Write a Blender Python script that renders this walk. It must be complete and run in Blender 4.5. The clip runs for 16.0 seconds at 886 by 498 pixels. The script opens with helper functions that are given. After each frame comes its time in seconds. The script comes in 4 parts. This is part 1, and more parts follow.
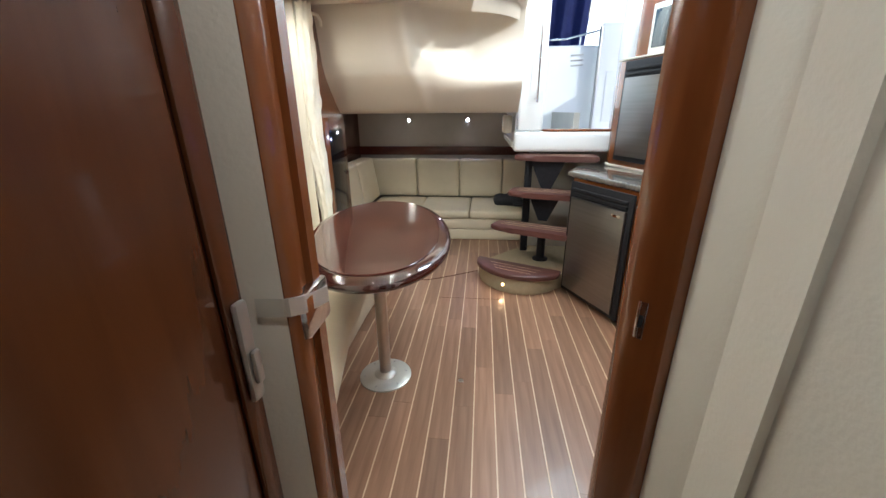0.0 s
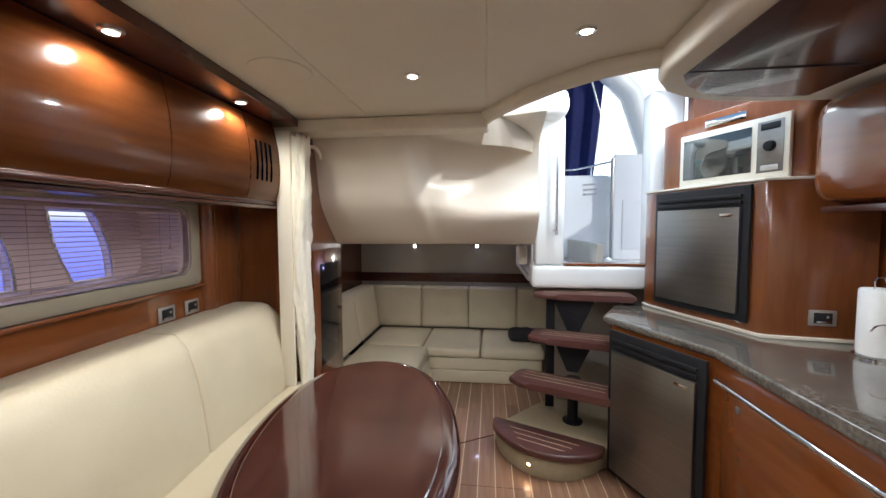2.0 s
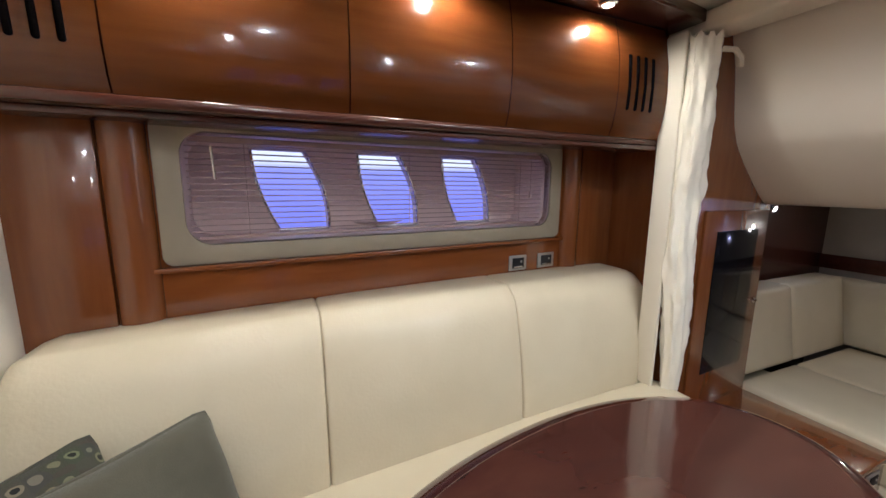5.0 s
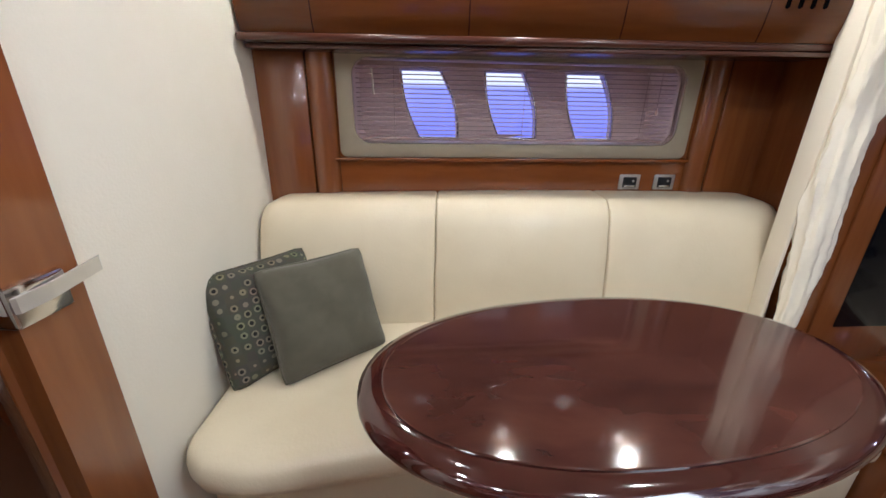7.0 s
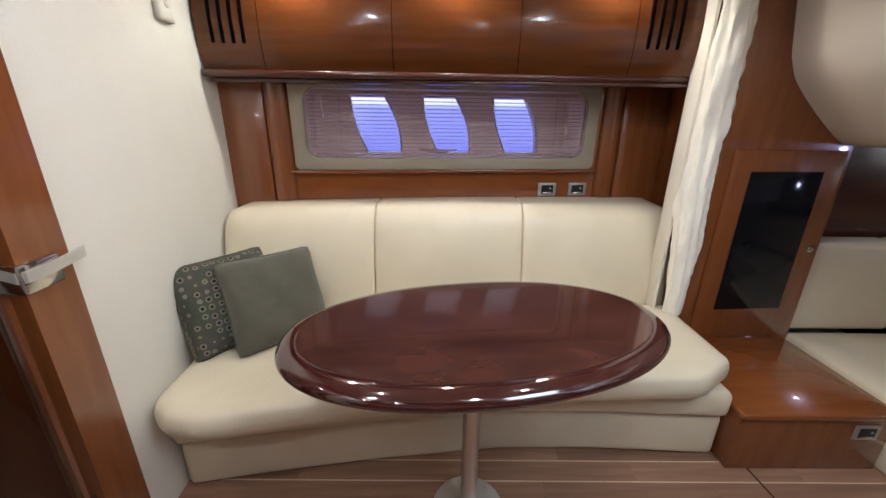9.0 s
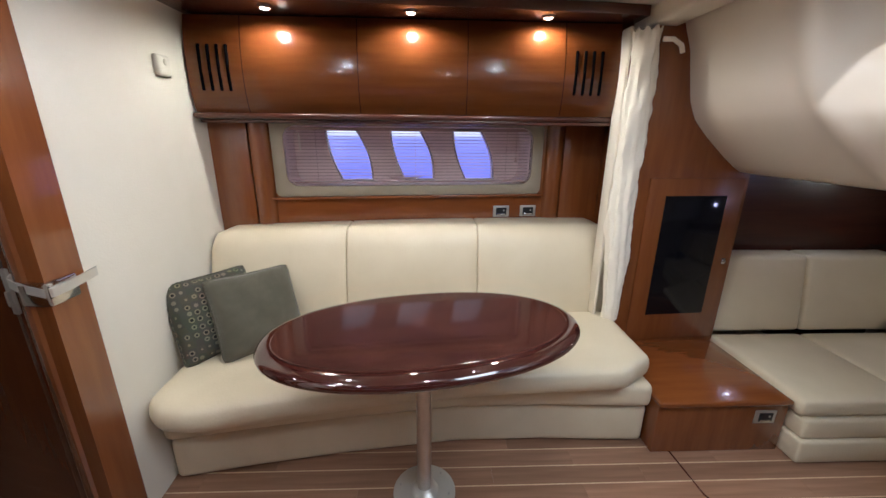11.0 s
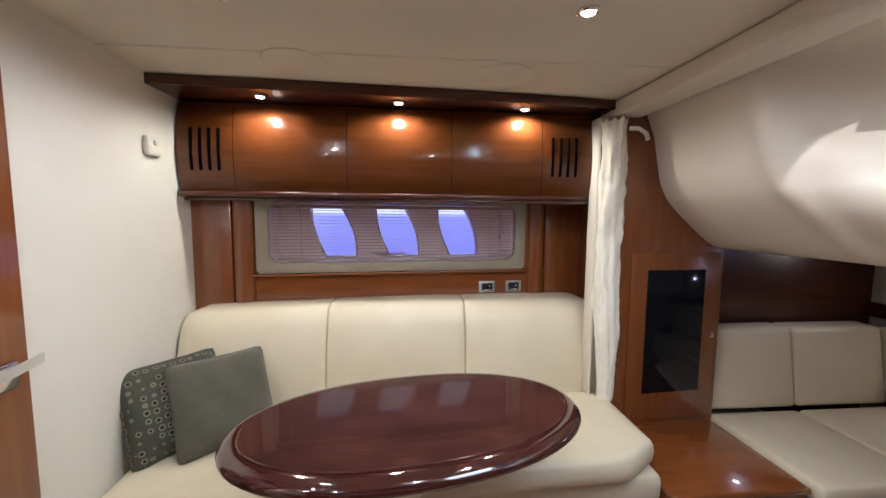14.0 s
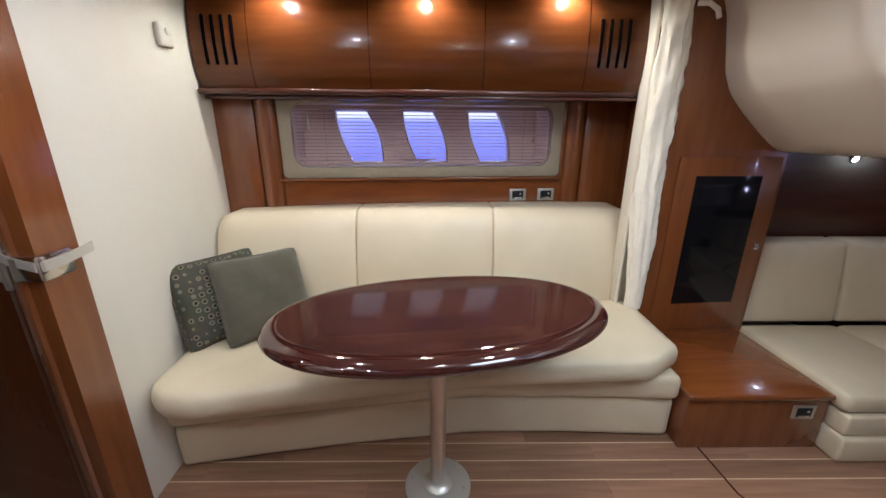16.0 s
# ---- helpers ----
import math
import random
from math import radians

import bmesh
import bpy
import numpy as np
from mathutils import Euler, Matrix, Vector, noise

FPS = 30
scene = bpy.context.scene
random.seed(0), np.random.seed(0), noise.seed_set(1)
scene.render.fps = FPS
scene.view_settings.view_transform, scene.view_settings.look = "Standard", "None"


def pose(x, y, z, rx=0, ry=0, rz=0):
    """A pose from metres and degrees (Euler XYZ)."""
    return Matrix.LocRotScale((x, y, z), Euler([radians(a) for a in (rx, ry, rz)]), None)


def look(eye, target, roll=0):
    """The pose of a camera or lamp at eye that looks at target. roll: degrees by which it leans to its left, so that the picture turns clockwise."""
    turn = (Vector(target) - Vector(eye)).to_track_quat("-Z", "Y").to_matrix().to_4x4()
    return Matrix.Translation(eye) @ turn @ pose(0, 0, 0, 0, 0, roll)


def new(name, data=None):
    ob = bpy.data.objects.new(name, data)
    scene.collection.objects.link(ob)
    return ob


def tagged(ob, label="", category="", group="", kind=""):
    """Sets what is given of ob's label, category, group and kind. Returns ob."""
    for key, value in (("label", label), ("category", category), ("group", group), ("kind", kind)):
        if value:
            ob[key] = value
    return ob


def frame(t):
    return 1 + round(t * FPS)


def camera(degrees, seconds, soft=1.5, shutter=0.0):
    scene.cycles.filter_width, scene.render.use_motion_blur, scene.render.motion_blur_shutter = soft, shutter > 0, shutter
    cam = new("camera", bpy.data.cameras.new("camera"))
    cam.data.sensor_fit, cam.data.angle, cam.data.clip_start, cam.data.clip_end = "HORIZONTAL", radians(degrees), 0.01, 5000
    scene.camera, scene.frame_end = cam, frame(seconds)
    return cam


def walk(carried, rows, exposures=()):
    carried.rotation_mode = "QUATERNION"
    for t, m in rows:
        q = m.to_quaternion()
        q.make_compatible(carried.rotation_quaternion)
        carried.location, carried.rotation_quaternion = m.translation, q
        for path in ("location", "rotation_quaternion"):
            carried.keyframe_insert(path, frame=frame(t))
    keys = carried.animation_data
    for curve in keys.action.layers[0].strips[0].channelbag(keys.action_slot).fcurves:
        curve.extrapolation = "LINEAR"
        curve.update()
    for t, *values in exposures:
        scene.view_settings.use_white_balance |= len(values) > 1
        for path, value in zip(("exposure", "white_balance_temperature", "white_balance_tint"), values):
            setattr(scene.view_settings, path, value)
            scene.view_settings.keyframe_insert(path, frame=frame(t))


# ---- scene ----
cam = camera(99.0, 16.0)
PATH = [
    (0, (0.15, -0.12, 1.326), (-0.043, 1.749, 0.639), -0.5),
    (0.5, (0.13, -0.089, 1.402), (-0.069, 1.863, 1.016), -0.4),
    (1, (0.128, 0.018, 1.455), (-0.014, 2.004, 1.263), -0.1),
    (1.5, (0.151, 0.172, 1.45), (-0.069, 2.156, 1.335), -0.1),
    (2, (0.104, 0.399, 1.438), (-0.139, 2.381, 1.321), -0.2),
    (2.5, (0.046, 0.554, 1.445), (-0.058, 2.547, 1.328), -0.4),
    (3, (-0.021, 0.756, 1.451), (-0.216, 2.743, 1.335), -0.3),
    (3.5, (-0.027, 0.883, 1.437), (-0.767, 2.738, 1.331), 0.0),
    (4, (-0.061, 0.921, 1.36), (-1.24, 2.524, 1.147), -0.2),
    (4.5, (-0.086, 0.955, 1.365), (-1.455, 2.384, 1.043), 0.2),
    (5, (0.06, 0.981, 1.388), (-1.753, 1.757, 1.056), 0.5),
    (7.5, (0.464, 1.18, 1.35), (-1.405, 1.152, 0.637), 0.8),
    (8, (0.533, 1.256, 1.358), (-1.339, 1.306, 0.656), 0.7),
    (10.5, (0.918, 1.525, 1.488), (-0.994, 1.462, 0.904), 0.6),
    (11, (0.95, 1.535, 1.495), (-0.963, 1.605, 0.916), 0.5),
    (11.5, (0.959, 1.535, 1.463), (-0.965, 1.625, 0.922), 0.7),
    (12, (0.939, 1.537, 1.494), (-0.975, 1.626, 0.923), 0.5),
    (12.5, (0.931, 1.532, 1.48), (-1.015, 1.628, 1.027), 0.5),
    (13, (0.908, 1.496, 1.478), (-1.054, 1.663, 1.132), 0.5),
    (13.5, (0.921, 1.525, 1.468), (-1.055, 1.685, 1.207), 0.5),
    (14, (0.91, 1.506, 1.484), (-1.074, 1.68, 1.301), 0.5),
    (14.5, (0.9, 1.512, 1.486), (-1.086, 1.686, 1.326), 0.3),
    (15, (0.896, 1.521, 1.43), (-1.093, 1.657, 1.266), 0.5),
    (15.5, (0.897, 1.529, 1.41), (-1.059, 1.587, 0.999), 0.5),
    (16, (0.873, 1.511, 1.407), (-1.034, 1.534, 0.804), 0.3),
]
walk(cam, [(t, look(eye, target, roll)) for t, eye, target, roll in PATH], [(0.0, 0.40, 5850, 2), (0.6, 0.24, 5850, 2), (1.2, 0.05, 5850, 4), (2.0, -0.08, 5900, 6), (3.0, -0.12, 5950, 6), (5.0, -0.22, 5850, 8), (7.5, -0.10, 5800, 9), (16.0, -0.08, 5800, 9)])

# ---- world and light ----
world = bpy.data.worlds.new("sky")
scene.world = world
world.use_nodes = True
wn = world.node_tree
sky = wn.nodes.new("ShaderNodeTexSky")
sky.sky_type, sky.sun_disc = "NISHITA", False
sky.sun_elevation, sky.sun_rotation = radians(26.5), radians(128.3)
wn.links.new(sky.outputs[0], wn.nodes["Background"].inputs[0])
wn.nodes["Background"].inputs[1].default_value = 0.15

sun = new("sun", bpy.data.lights.new("sun", "SUN"))
sun.data.energy, sun.data.angle, sun.data.color = 2.0, radians(0.8), (1.0, 0.95, 0.88)
sun.matrix_world = look((0.95, -0.75, 0.605), (0, 0, 0))
LAMP = 18.5
hatch_sky = new("hatch_skylight", bpy.data.lights.new("hatch_skylight", "AREA"))
hatch_sky.data.shape, hatch_sky.data.size, hatch_sky.data.size_y = "RECTANGLE", 0.7, 0.9
hatch_sky.data.energy, hatch_sky.data.color = 29.0, (0.88, 0.94, 1.0)
hatch_sky.matrix_world = look((0.95, 2.65, 2.55), (0.15, 2.35, 0.9))


# ---- materials ----
def material(name, colour, rough=0.5, metal=0.0, coat=0.0, second=None, scale=8.0, stretch=(1, 1, 1), bump=0.0, bump_scale=60.0, fine=0.0, vary=0.0, sheen=0.0):
    m = bpy.data.materials.new(name)
    m.use_nodes = True
    nt = m.node_tree
    b = nt.nodes["Principled BSDF"]
    b.inputs["Roughness"].default_value, b.inputs["Metallic"].default_value = rough, metal
    b.inputs["Coat Weight"].default_value, b.inputs["Coat Roughness"].default_value = coat, 0.04
    b.inputs["Sheen Weight"].default_value = sheen
    b.inputs["Base Color"].default_value = (*colour, 1)
    co = nt.nodes.new("ShaderNodeTexCoord")
    mp = nt.nodes.new("ShaderNodeMapping")
    mp.inputs["Scale"].default_value = stretch
    nt.links.new(co.outputs["Object"], mp.inputs[0])
    if second:
        n1 = nt.nodes.new("ShaderNodeTexNoise")
        n1.inputs["Scale"].default_value, n1.inputs["Detail"].default_value, n1.inputs["Distortion"].default_value = scale, 6, 0.4
        nt.links.new(mp.outputs[0], n1.inputs["Vector"])
        n2 = nt.nodes.new("ShaderNodeTexNoise")
        n2.inputs["Scale"].default_value, n2.inputs["Detail"].default_value = scale * 0.15, 3
        nt.links.new(mp.outputs[0], n2.inputs["Vector"])
        avg = nt.nodes.new("ShaderNodeMath")
        avg.operation = "MULTIPLY_ADD"
        nt.links.new(n1.outputs[0], avg.inputs[0])
        avg.inputs[1].default_value = 0.6
        half = nt.nodes.new("ShaderNodeMath")
        half.operation = "MULTIPLY"
        half.inputs[1].default_value = 0.4
        nt.links.new(n2.outputs[0], half.inputs[0])
        nt.links.new(half.outputs[0], avg.inputs[2])
        ramp = nt.nodes.new("ShaderNodeValToRGB")
        ramp.color_ramp.elements[0].position, ramp.color_ramp.elements[1].position = 0.34, 0.66
        ramp.color_ramp.elements[0].color, ramp.color_ramp.elements[1].color = (*colour, 1), (*second, 1)
        nt.links.new(avg.outputs[0], ramp.inputs[0])
        last = ramp.outputs[0]
        if vary:
            oi = nt.nodes.new("ShaderNodeObjectInfo")
            mr = nt.nodes.new("ShaderNodeMapRange")
            mr.inputs["To Min"].default_value, mr.inputs["To Max"].default_value = 1 - vary, 1 + vary
            nt.links.new(oi.outputs["Random"], mr.inputs[0])
            mul = nt.nodes.new("ShaderNodeVectorMath")
            mul.operation = "SCALE"
            nt.links.new(last, mul.inputs[0])
            nt.links.new(mr.outputs[0], mul.inputs["Scale"])
            last = mul.outputs[0]
        nt.links.new(last, b.inputs["Base Color"])
    if bump or fine:
        n3 = nt.nodes.new("ShaderNodeTexNoise")
        n3.inputs["Scale"].default_value, n3.inputs["Detail"].default_value = bump_scale, 5
        nt.links.new(mp.outputs[0], n3.inputs["Vector"])
        bp = nt.nodes.new("ShaderNodeBump")
        bp.inputs["Strength"].default_value, bp.inputs["Distance"].default_value = bump, 0.01
        nt.links.new(n3.outputs[0], bp.inputs["Height"])
        nt.links.new(bp.outputs[0], b.inputs["Normal"])
    return m


def glow(name, colour, strength):
    m = bpy.data.materials.new(name)
    m.use_nodes = True
    b = m.node_tree.nodes["Principled BSDF"]
    b.inputs["Base Color"].default_value = (*colour, 1)
    b.inputs["Emission Color"].default_value = (*colour, 1)
    b.inputs["Emission Strength"].default_value = strength
    return m


CHERRY = material("cherry_wood", (0.162, 0.047, 0.013), 0.22, coat=0.6, second=(0.220, 0.070, 0.020), scale=30, stretch=(1, 1, 0.12), bump=0.02)
CHERRY_H = material("cherry_wood_level_grain", (0.172, 0.047, 0.011), 0.2, coat=0.7, second=(0.232, 0.070, 0.017), scale=30, stretch=(1, 0.1, 1), bump=0.02)
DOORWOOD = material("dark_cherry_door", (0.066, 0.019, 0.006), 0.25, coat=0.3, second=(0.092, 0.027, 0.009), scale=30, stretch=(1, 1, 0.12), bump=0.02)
DARK = material("dark_mahogany", (0.050, 0.014, 0.009), 0.26, coat=0.25, second=(0.085, 0.024, 0.014), scale=25, stretch=(1, 0.1, 1), bump=0.02)
TABLE = material("table_mahogany", (0.036, 0.0125, 0.010), 0.09, coat=0.4, second=(0.085, 0.030, 0.021), scale=12, stretch=(1, 0.4, 1), bump=0.012, bump_scale=14)
RIM = material("table_rim_mahogany", (0.030, 0.008, 0.007), 0.1, coat=1.0, second=(0.05, 0.012, 0.009), scale=12)
TREAD = material("tread_wood", (0.062, 0.021, 0.018), 0.4, coat=0.2, second=(0.115, 0.043, 0.034), scale=26, stretch=(0.2, 1, 1), bump=0.05)
TEAK = material("teak_plank", (0.215, 0.112, 0.064), 0.36, coat=0.15, second=(0.355, 0.20, 0.125), scale=40, stretch=(1, 0.06, 1), bump=0.03, vary=0.22)
HOLLY = material("holly_strip", (0.60, 0.44, 0.28), 0.4, second=(0.70, 0.54, 0.36), scale=20)
LEATHER = material("cream_leather", (0.65, 0.56, 0.395), 0.36, second=(0.71, 0.62, 0.45), scale=5, bump=0.10, bump_scale=95, coat=0.12)
LEATHER_B = material("aft_cream_leather", (0.60, 0.53, 0.385), 0.42, second=(0.66, 0.59, 0.44), scale=5, bump=0.10, bump_scale=95, coat=0.08)
LINER = material("cream_headliner", (0.70, 0.64, 0.53), 0.7, second=(0.74, 0.68, 0.57), scale=4, bump=0.08, bump_scale=160)
WALLV = material("cream_wall_vinyl", (0.74, 0.70, 0.60), 0.55, second=(0.78, 0.74, 0.645), scale=5, bump=0.10, bump_scale=130)
GEL = material("cream_gelcoat", (0.70, 0.625, 0.525), 0.34, coat=0.2, second=(0.725, 0.65, 0.55), scale=3, bump=0.01, bump_scale=20)
WHITE = material("white_gelcoat", (0.80, 0.80, 0.79), 0.3, coat=0.3, second=(0.83, 0.83, 0.82), scale=3)
BEIGE = material("beige_window_trim", (0.29, 0.245, 0.175), 0.55, second=(0.33, 0.28, 0.20), scale=6, bump=0.05)
CARPET = material("beige_carpet_vinyl", (0.36, 0.30, 0.19), 0.8, second=(0.42, 0.35, 0.23), scale=30, bump=0.2, bump_scale=220)
GREY = material("grey_beige_panel", (0.40, 0.37, 0.32), 0.6, second=(0.45, 0.42, 0.36), scale=6, bump=0.1, bump_scale=140)
STEEL = material("brushed_stainless", (0.25, 0.24, 0.232), 0.34, metal=1.0, second=(0.30, 0.29, 0.28), scale=60, stretch=(0.03, 0.03, 1), bump=0.01)
CHROME = material("polished_chrome", (0.75, 0.75, 0.76), 0.12, metal=1.0, second=(0.70, 0.70, 0.72), scale=10)
POLE = material("satin_aluminium", (0.66, 0.63, 0.60), 0.28, metal=1.0, second=(0.60, 0.57, 0.55), scale=30)
PEWTER = material("pewter_plate", (0.52, 0.50, 0.47), 0.35, metal=0.8, second=(0.58, 0.56, 0.53), scale=30)
BLACK = material("black_plastic", (0.012, 0.012, 0.014), 0.5, second=(0.02, 0.02, 0.022), scale=30)
IRON = material("black_powder_coat", (0.010, 0.010, 0.013), 0.45, second=(0.018, 0.018, 0.022), scale=40)
for dull in (BLACK, IRON):
    dull.node_tree.nodes["Principled BSDF"].inputs["Specular IOR Level"].default_value = 0.2
SMOKE = material("smoked_glass", (0.006, 0.006, 0.008), 0.08)
SMOKE.node_tree.nodes["Principled BSDF"].inputs["Specular IOR Level"].default_value = 0.25
OVEN = material("oven_window_glass", (0.10, 0.11, 0.11), 0.05, metal=0.6, coat=1.0)
GRANITE = material("speckled_granite", (0.05, 0.042, 0.035), 0.16, coat=0.7, second=(0.17, 0.148, 0.122), scale=70)
OLIVE = material("olive_fabric", (0.078, 0.072, 0.048), 0.9, second=(0.100, 0.091, 0.062), scale=20, bump=0.3, bump_scale=420, sheen=0.2)
CURTAIN = material("ivory_curtain", (0.80, 0.74, 0.62), 0.75, second=(0.84, 0.79, 0.67), scale=10, bump=0.15, bump_scale=40, sheen=0.15)
SLAT = material("blind_slat", (0.40, 0.27, 0.245), 0.45, second=(0.45, 0.31, 0.28), scale=20)
HULL = material("pinkish_hull_liner", (0.82, 0.67, 0.64), 0.6, second=(0.86, 0.71, 0.68), scale=5, bump=0.05)
NAVY = material("navy_canvas", (0.018, 0.026, 0.12), 0.85, second=(0.028, 0.038, 0.16), scale=12, bump=0.2, bump_scale=200)
PAPER = material("white_paper", (0.82, 0.81, 0.79), 0.9, second=(0.86, 0.85, 0.83), scale=20, bump=0.2, bump_scale=150)
PLASTIC = material("ivory_plastic", (0.68, 0.64, 0.55), 0.4, second=(0.72, 0.68, 0.59), scale=20)
BRACKET = material("pale_aluminium", (0.62, 0.60, 0.54), 0.35, metal=0.55, second=(0.66, 0.64, 0.58), scale=30)
CLOTH = material("black_cloth", (0.010, 0.011, 0.014), 0.9, second=(0.02, 0.021, 0.025), scale=30, bump=0.4, bump_scale=60)
VOID = material("dark_opening", (0.004, 0.003, 0.003), 1.0)
VOID.node_tree.nodes["Principled BSDF"].inputs["Specular IOR Level"].default_value = 0.0
BULB = glow("lamp_glow", (1.0, 0.93, 0.80), 20)
BULB_C = glow("cool_lamp_glow", (0.80, 0.80, 1.0), 50)
BULB_S = glow("step_lamp_glow", (1.0, 0.62, 0.28), 14)
GLASS = bpy.data.materials.new("clear_glass")
GLASS.use_nodes = True
GLASS.node_tree.nodes["Principled BSDF"].inputs["Transmission Weight"].default_value = 1.0
GLASS.node_tree.nodes["Principled BSDF"].inputs["Roughness"].default_value = 0.0
GLASS.node_tree.nodes["Principled BSDF"].inputs["IOR"].default_value = 1.05


def dotted_fabric():
    m = material("dotted_fabric", (0.06, 0.064, 0.056), 0.9, bump=0.3, bump_scale=400)
    nt = m.node_tree
    b = nt.nodes["Principled BSDF"]
    co = nt.nodes.new("ShaderNodeTexCoord")
    v = nt.nodes.new("ShaderNodeTexVoronoi")
    v.inputs["Scale"].default_value, v.inputs["Randomness"].default_value = 30, 0.3
    nt.links.new(co.outputs["Object"], v.inputs["Vector"])
    r = nt.nodes.new("ShaderNodeValToRGB")
    r.color_ramp.interpolation = "CONSTANT"
    e = r.color_ramp.elements
    e[0].position, e[0].color = 0.0, (0.012, 0.012, 0.010, 1)
    e[1].position, e[1].color = 0.20, (0.20, 0.18, 0.12, 1)
    k = e.new(0.36)
    k.color = (0.066, 0.064, 0.048, 1)
    nt.links.new(v.outputs["Distance"], r.inputs[0])
    mix = nt.nodes.new("ShaderNodeMix")
    mix.data_type, mix.blend_type = "RGBA", "MULTIPLY"
    mix.inputs[0].default_value = 0.2
    nt.links.new(r.outputs[0], mix.inputs[6])
    nt.links.new(v.outputs["Color"], mix.inputs[7])
    nt.links.new(mix.outputs[2], b.inputs["Base Color"])
    return m


DOTS = dotted_fabric()


# ---- makers ----
def finish(name, bm, mat, parent=None, smooth=False):
    bmesh.ops.recalc_face_normals(bm, faces=bm.faces)
    me = bpy.data.meshes.new(name)
    bm.to_mesh(me)
    bm.free()
    me.materials.append(mat)
    if smooth:
        for p in me.polygons:
            p.use_smooth = True
        me.set_sharp_from_angle(angle=radians(38))
    ob = new(name, me)
    if parent:
        ob.parent = parent
        ob.matrix_parent_inverse = Matrix.Translation(-parent.location)
    return ob


def thing(name, label, category, at, group=""):
    ob = new(name)
    ob.empty_display_size = 0.1
    ob.location = at
    return tagged(ob, label, category, group)


def setting(ob, label, category):
    return tagged(ob, label, category, kind="structure")


def bevelled(bm, r, seg=2):
    if r:
        bmesh.ops.bevel(bm, geom=bm.edges[:], offset=r, segments=seg, profile=0.5, affect="EDGES")


def box(name, lo, hi, mat, parent=None, r=0.0, seg=2, m=None):
    bm = bmesh.new()
    bmesh.ops.create_cube(bm, size=1)
    for v in bm.verts:
        v.co = Vector([lo[i] + (v.co[i] + 0.5) * (hi[i] - lo[i]) for i in range(3)])
    bevelled(bm, r, seg)
    if m:
        bm.transform(m)
    return finish(name, bm, mat, parent, r > 0)


def prism(name, pts, z0, z1, mat, parent=None, r=0.0, seg=2, m=None, holes=()):
    """A plan outline raised from z0 to z1, with holes through it."""
    bm = bmesh.new()
    loops = [pts, *holes]
    edges = []
    for loop in loops:
        vs = [bm.verts.new((x, y, z0)) for x, y in loop]
        edges += [bm.edges.new((vs[i], vs[(i + 1) % len(vs)])) for i in range(len(vs))]
    if holes:
        bmesh.ops.triangle_fill(bm, use_beauty=True, edges=edges)
    else:
        bm.faces.new(bm.verts[:])
    out = bmesh.ops.extrude_face_region(bm, geom=bm.faces[:])
    for v in [g for g in out["geom"] if isinstance(g, bmesh.types.BMVert)]:
        v.co.z = z1
    if r:
        bmesh.ops.bevel(bm, geom=[e for e in bm.edges if abs(e.verts[0].co.z - e.verts[1].co.z) < 1e-6 and len(e.link_faces) == 2 and e.calc_face_angle(0) > 0.5], offset=r, segments=seg, profile=0.5, affect="EDGES")
    if m:
        bm.transform(m)
    return finish(name, bm, mat, parent, r > 0)


def lathe(name, profile, mat, parent=None, m=None, n=28):
    bm = bmesh.new()
    rings = []
    for rad, z in profile:
        rings.append([bm.verts.new((max(rad, 1e-4) * math.cos(2 * math.pi * i / n), max(rad, 1e-4) * math.sin(2 * math.pi * i / n), z)) for i in range(n)])
    for a, b in zip(rings, rings[1:]):
        for i in range(n):
            bm.faces.new((a[i], a[(i + 1) % n], b[(i + 1) % n], b[i]))
    bm.faces.new(rings[0])
    bm.faces.new(rings[-1])
    if m:
        bm.transform(m)
    return finish(name, bm, mat, parent, True)


def tube(name, pts, rad, mat, parent=None, n=12, close=False):
    pts = [Vector(p) for p in pts]
    bm = bmesh.new()
    rings = []
    for i, p in enumerate(pts):
        a = pts[i - 1] if i or close else p
        b = pts[(i + 1) % len(pts)] if i < len(pts) - 1 or close else p
        d = (b - a).normalized()
        side = d.cross(Vector((0, 0, 1)))
        side = side.normalized() if side.length > 0.05 else Vector((1, 0, 0))
        up = side.cross(d).normalized()
        rings.append([bm.verts.new(p + rad * (math.cos(2 * math.pi * k / n) * side + math.sin(2 * math.pi * k / n) * up)) for k in range(n)])
    pairs = list(zip(rings, rings[1:])) + ([(rings[-1], rings[0])] if close else [])
    for a, b in pairs:
        for k in range(n):
            bm.faces.new((a[k], a[(k + 1) % n], b[(k + 1) % n], b[k]))
    if not close:
        bm.faces.new(rings[0])
        bm.faces.new(rings[-1])
    return finish(name, bm, mat, parent, True)


def steps_along(length, r, n):
    inner = [r + (length - 2 * r) * i / n for i in range(n + 1)]
    return [0, 0.12 * r, 0.4 * r, *inner, length - 0.4 * r, length - 0.12 * r, length]


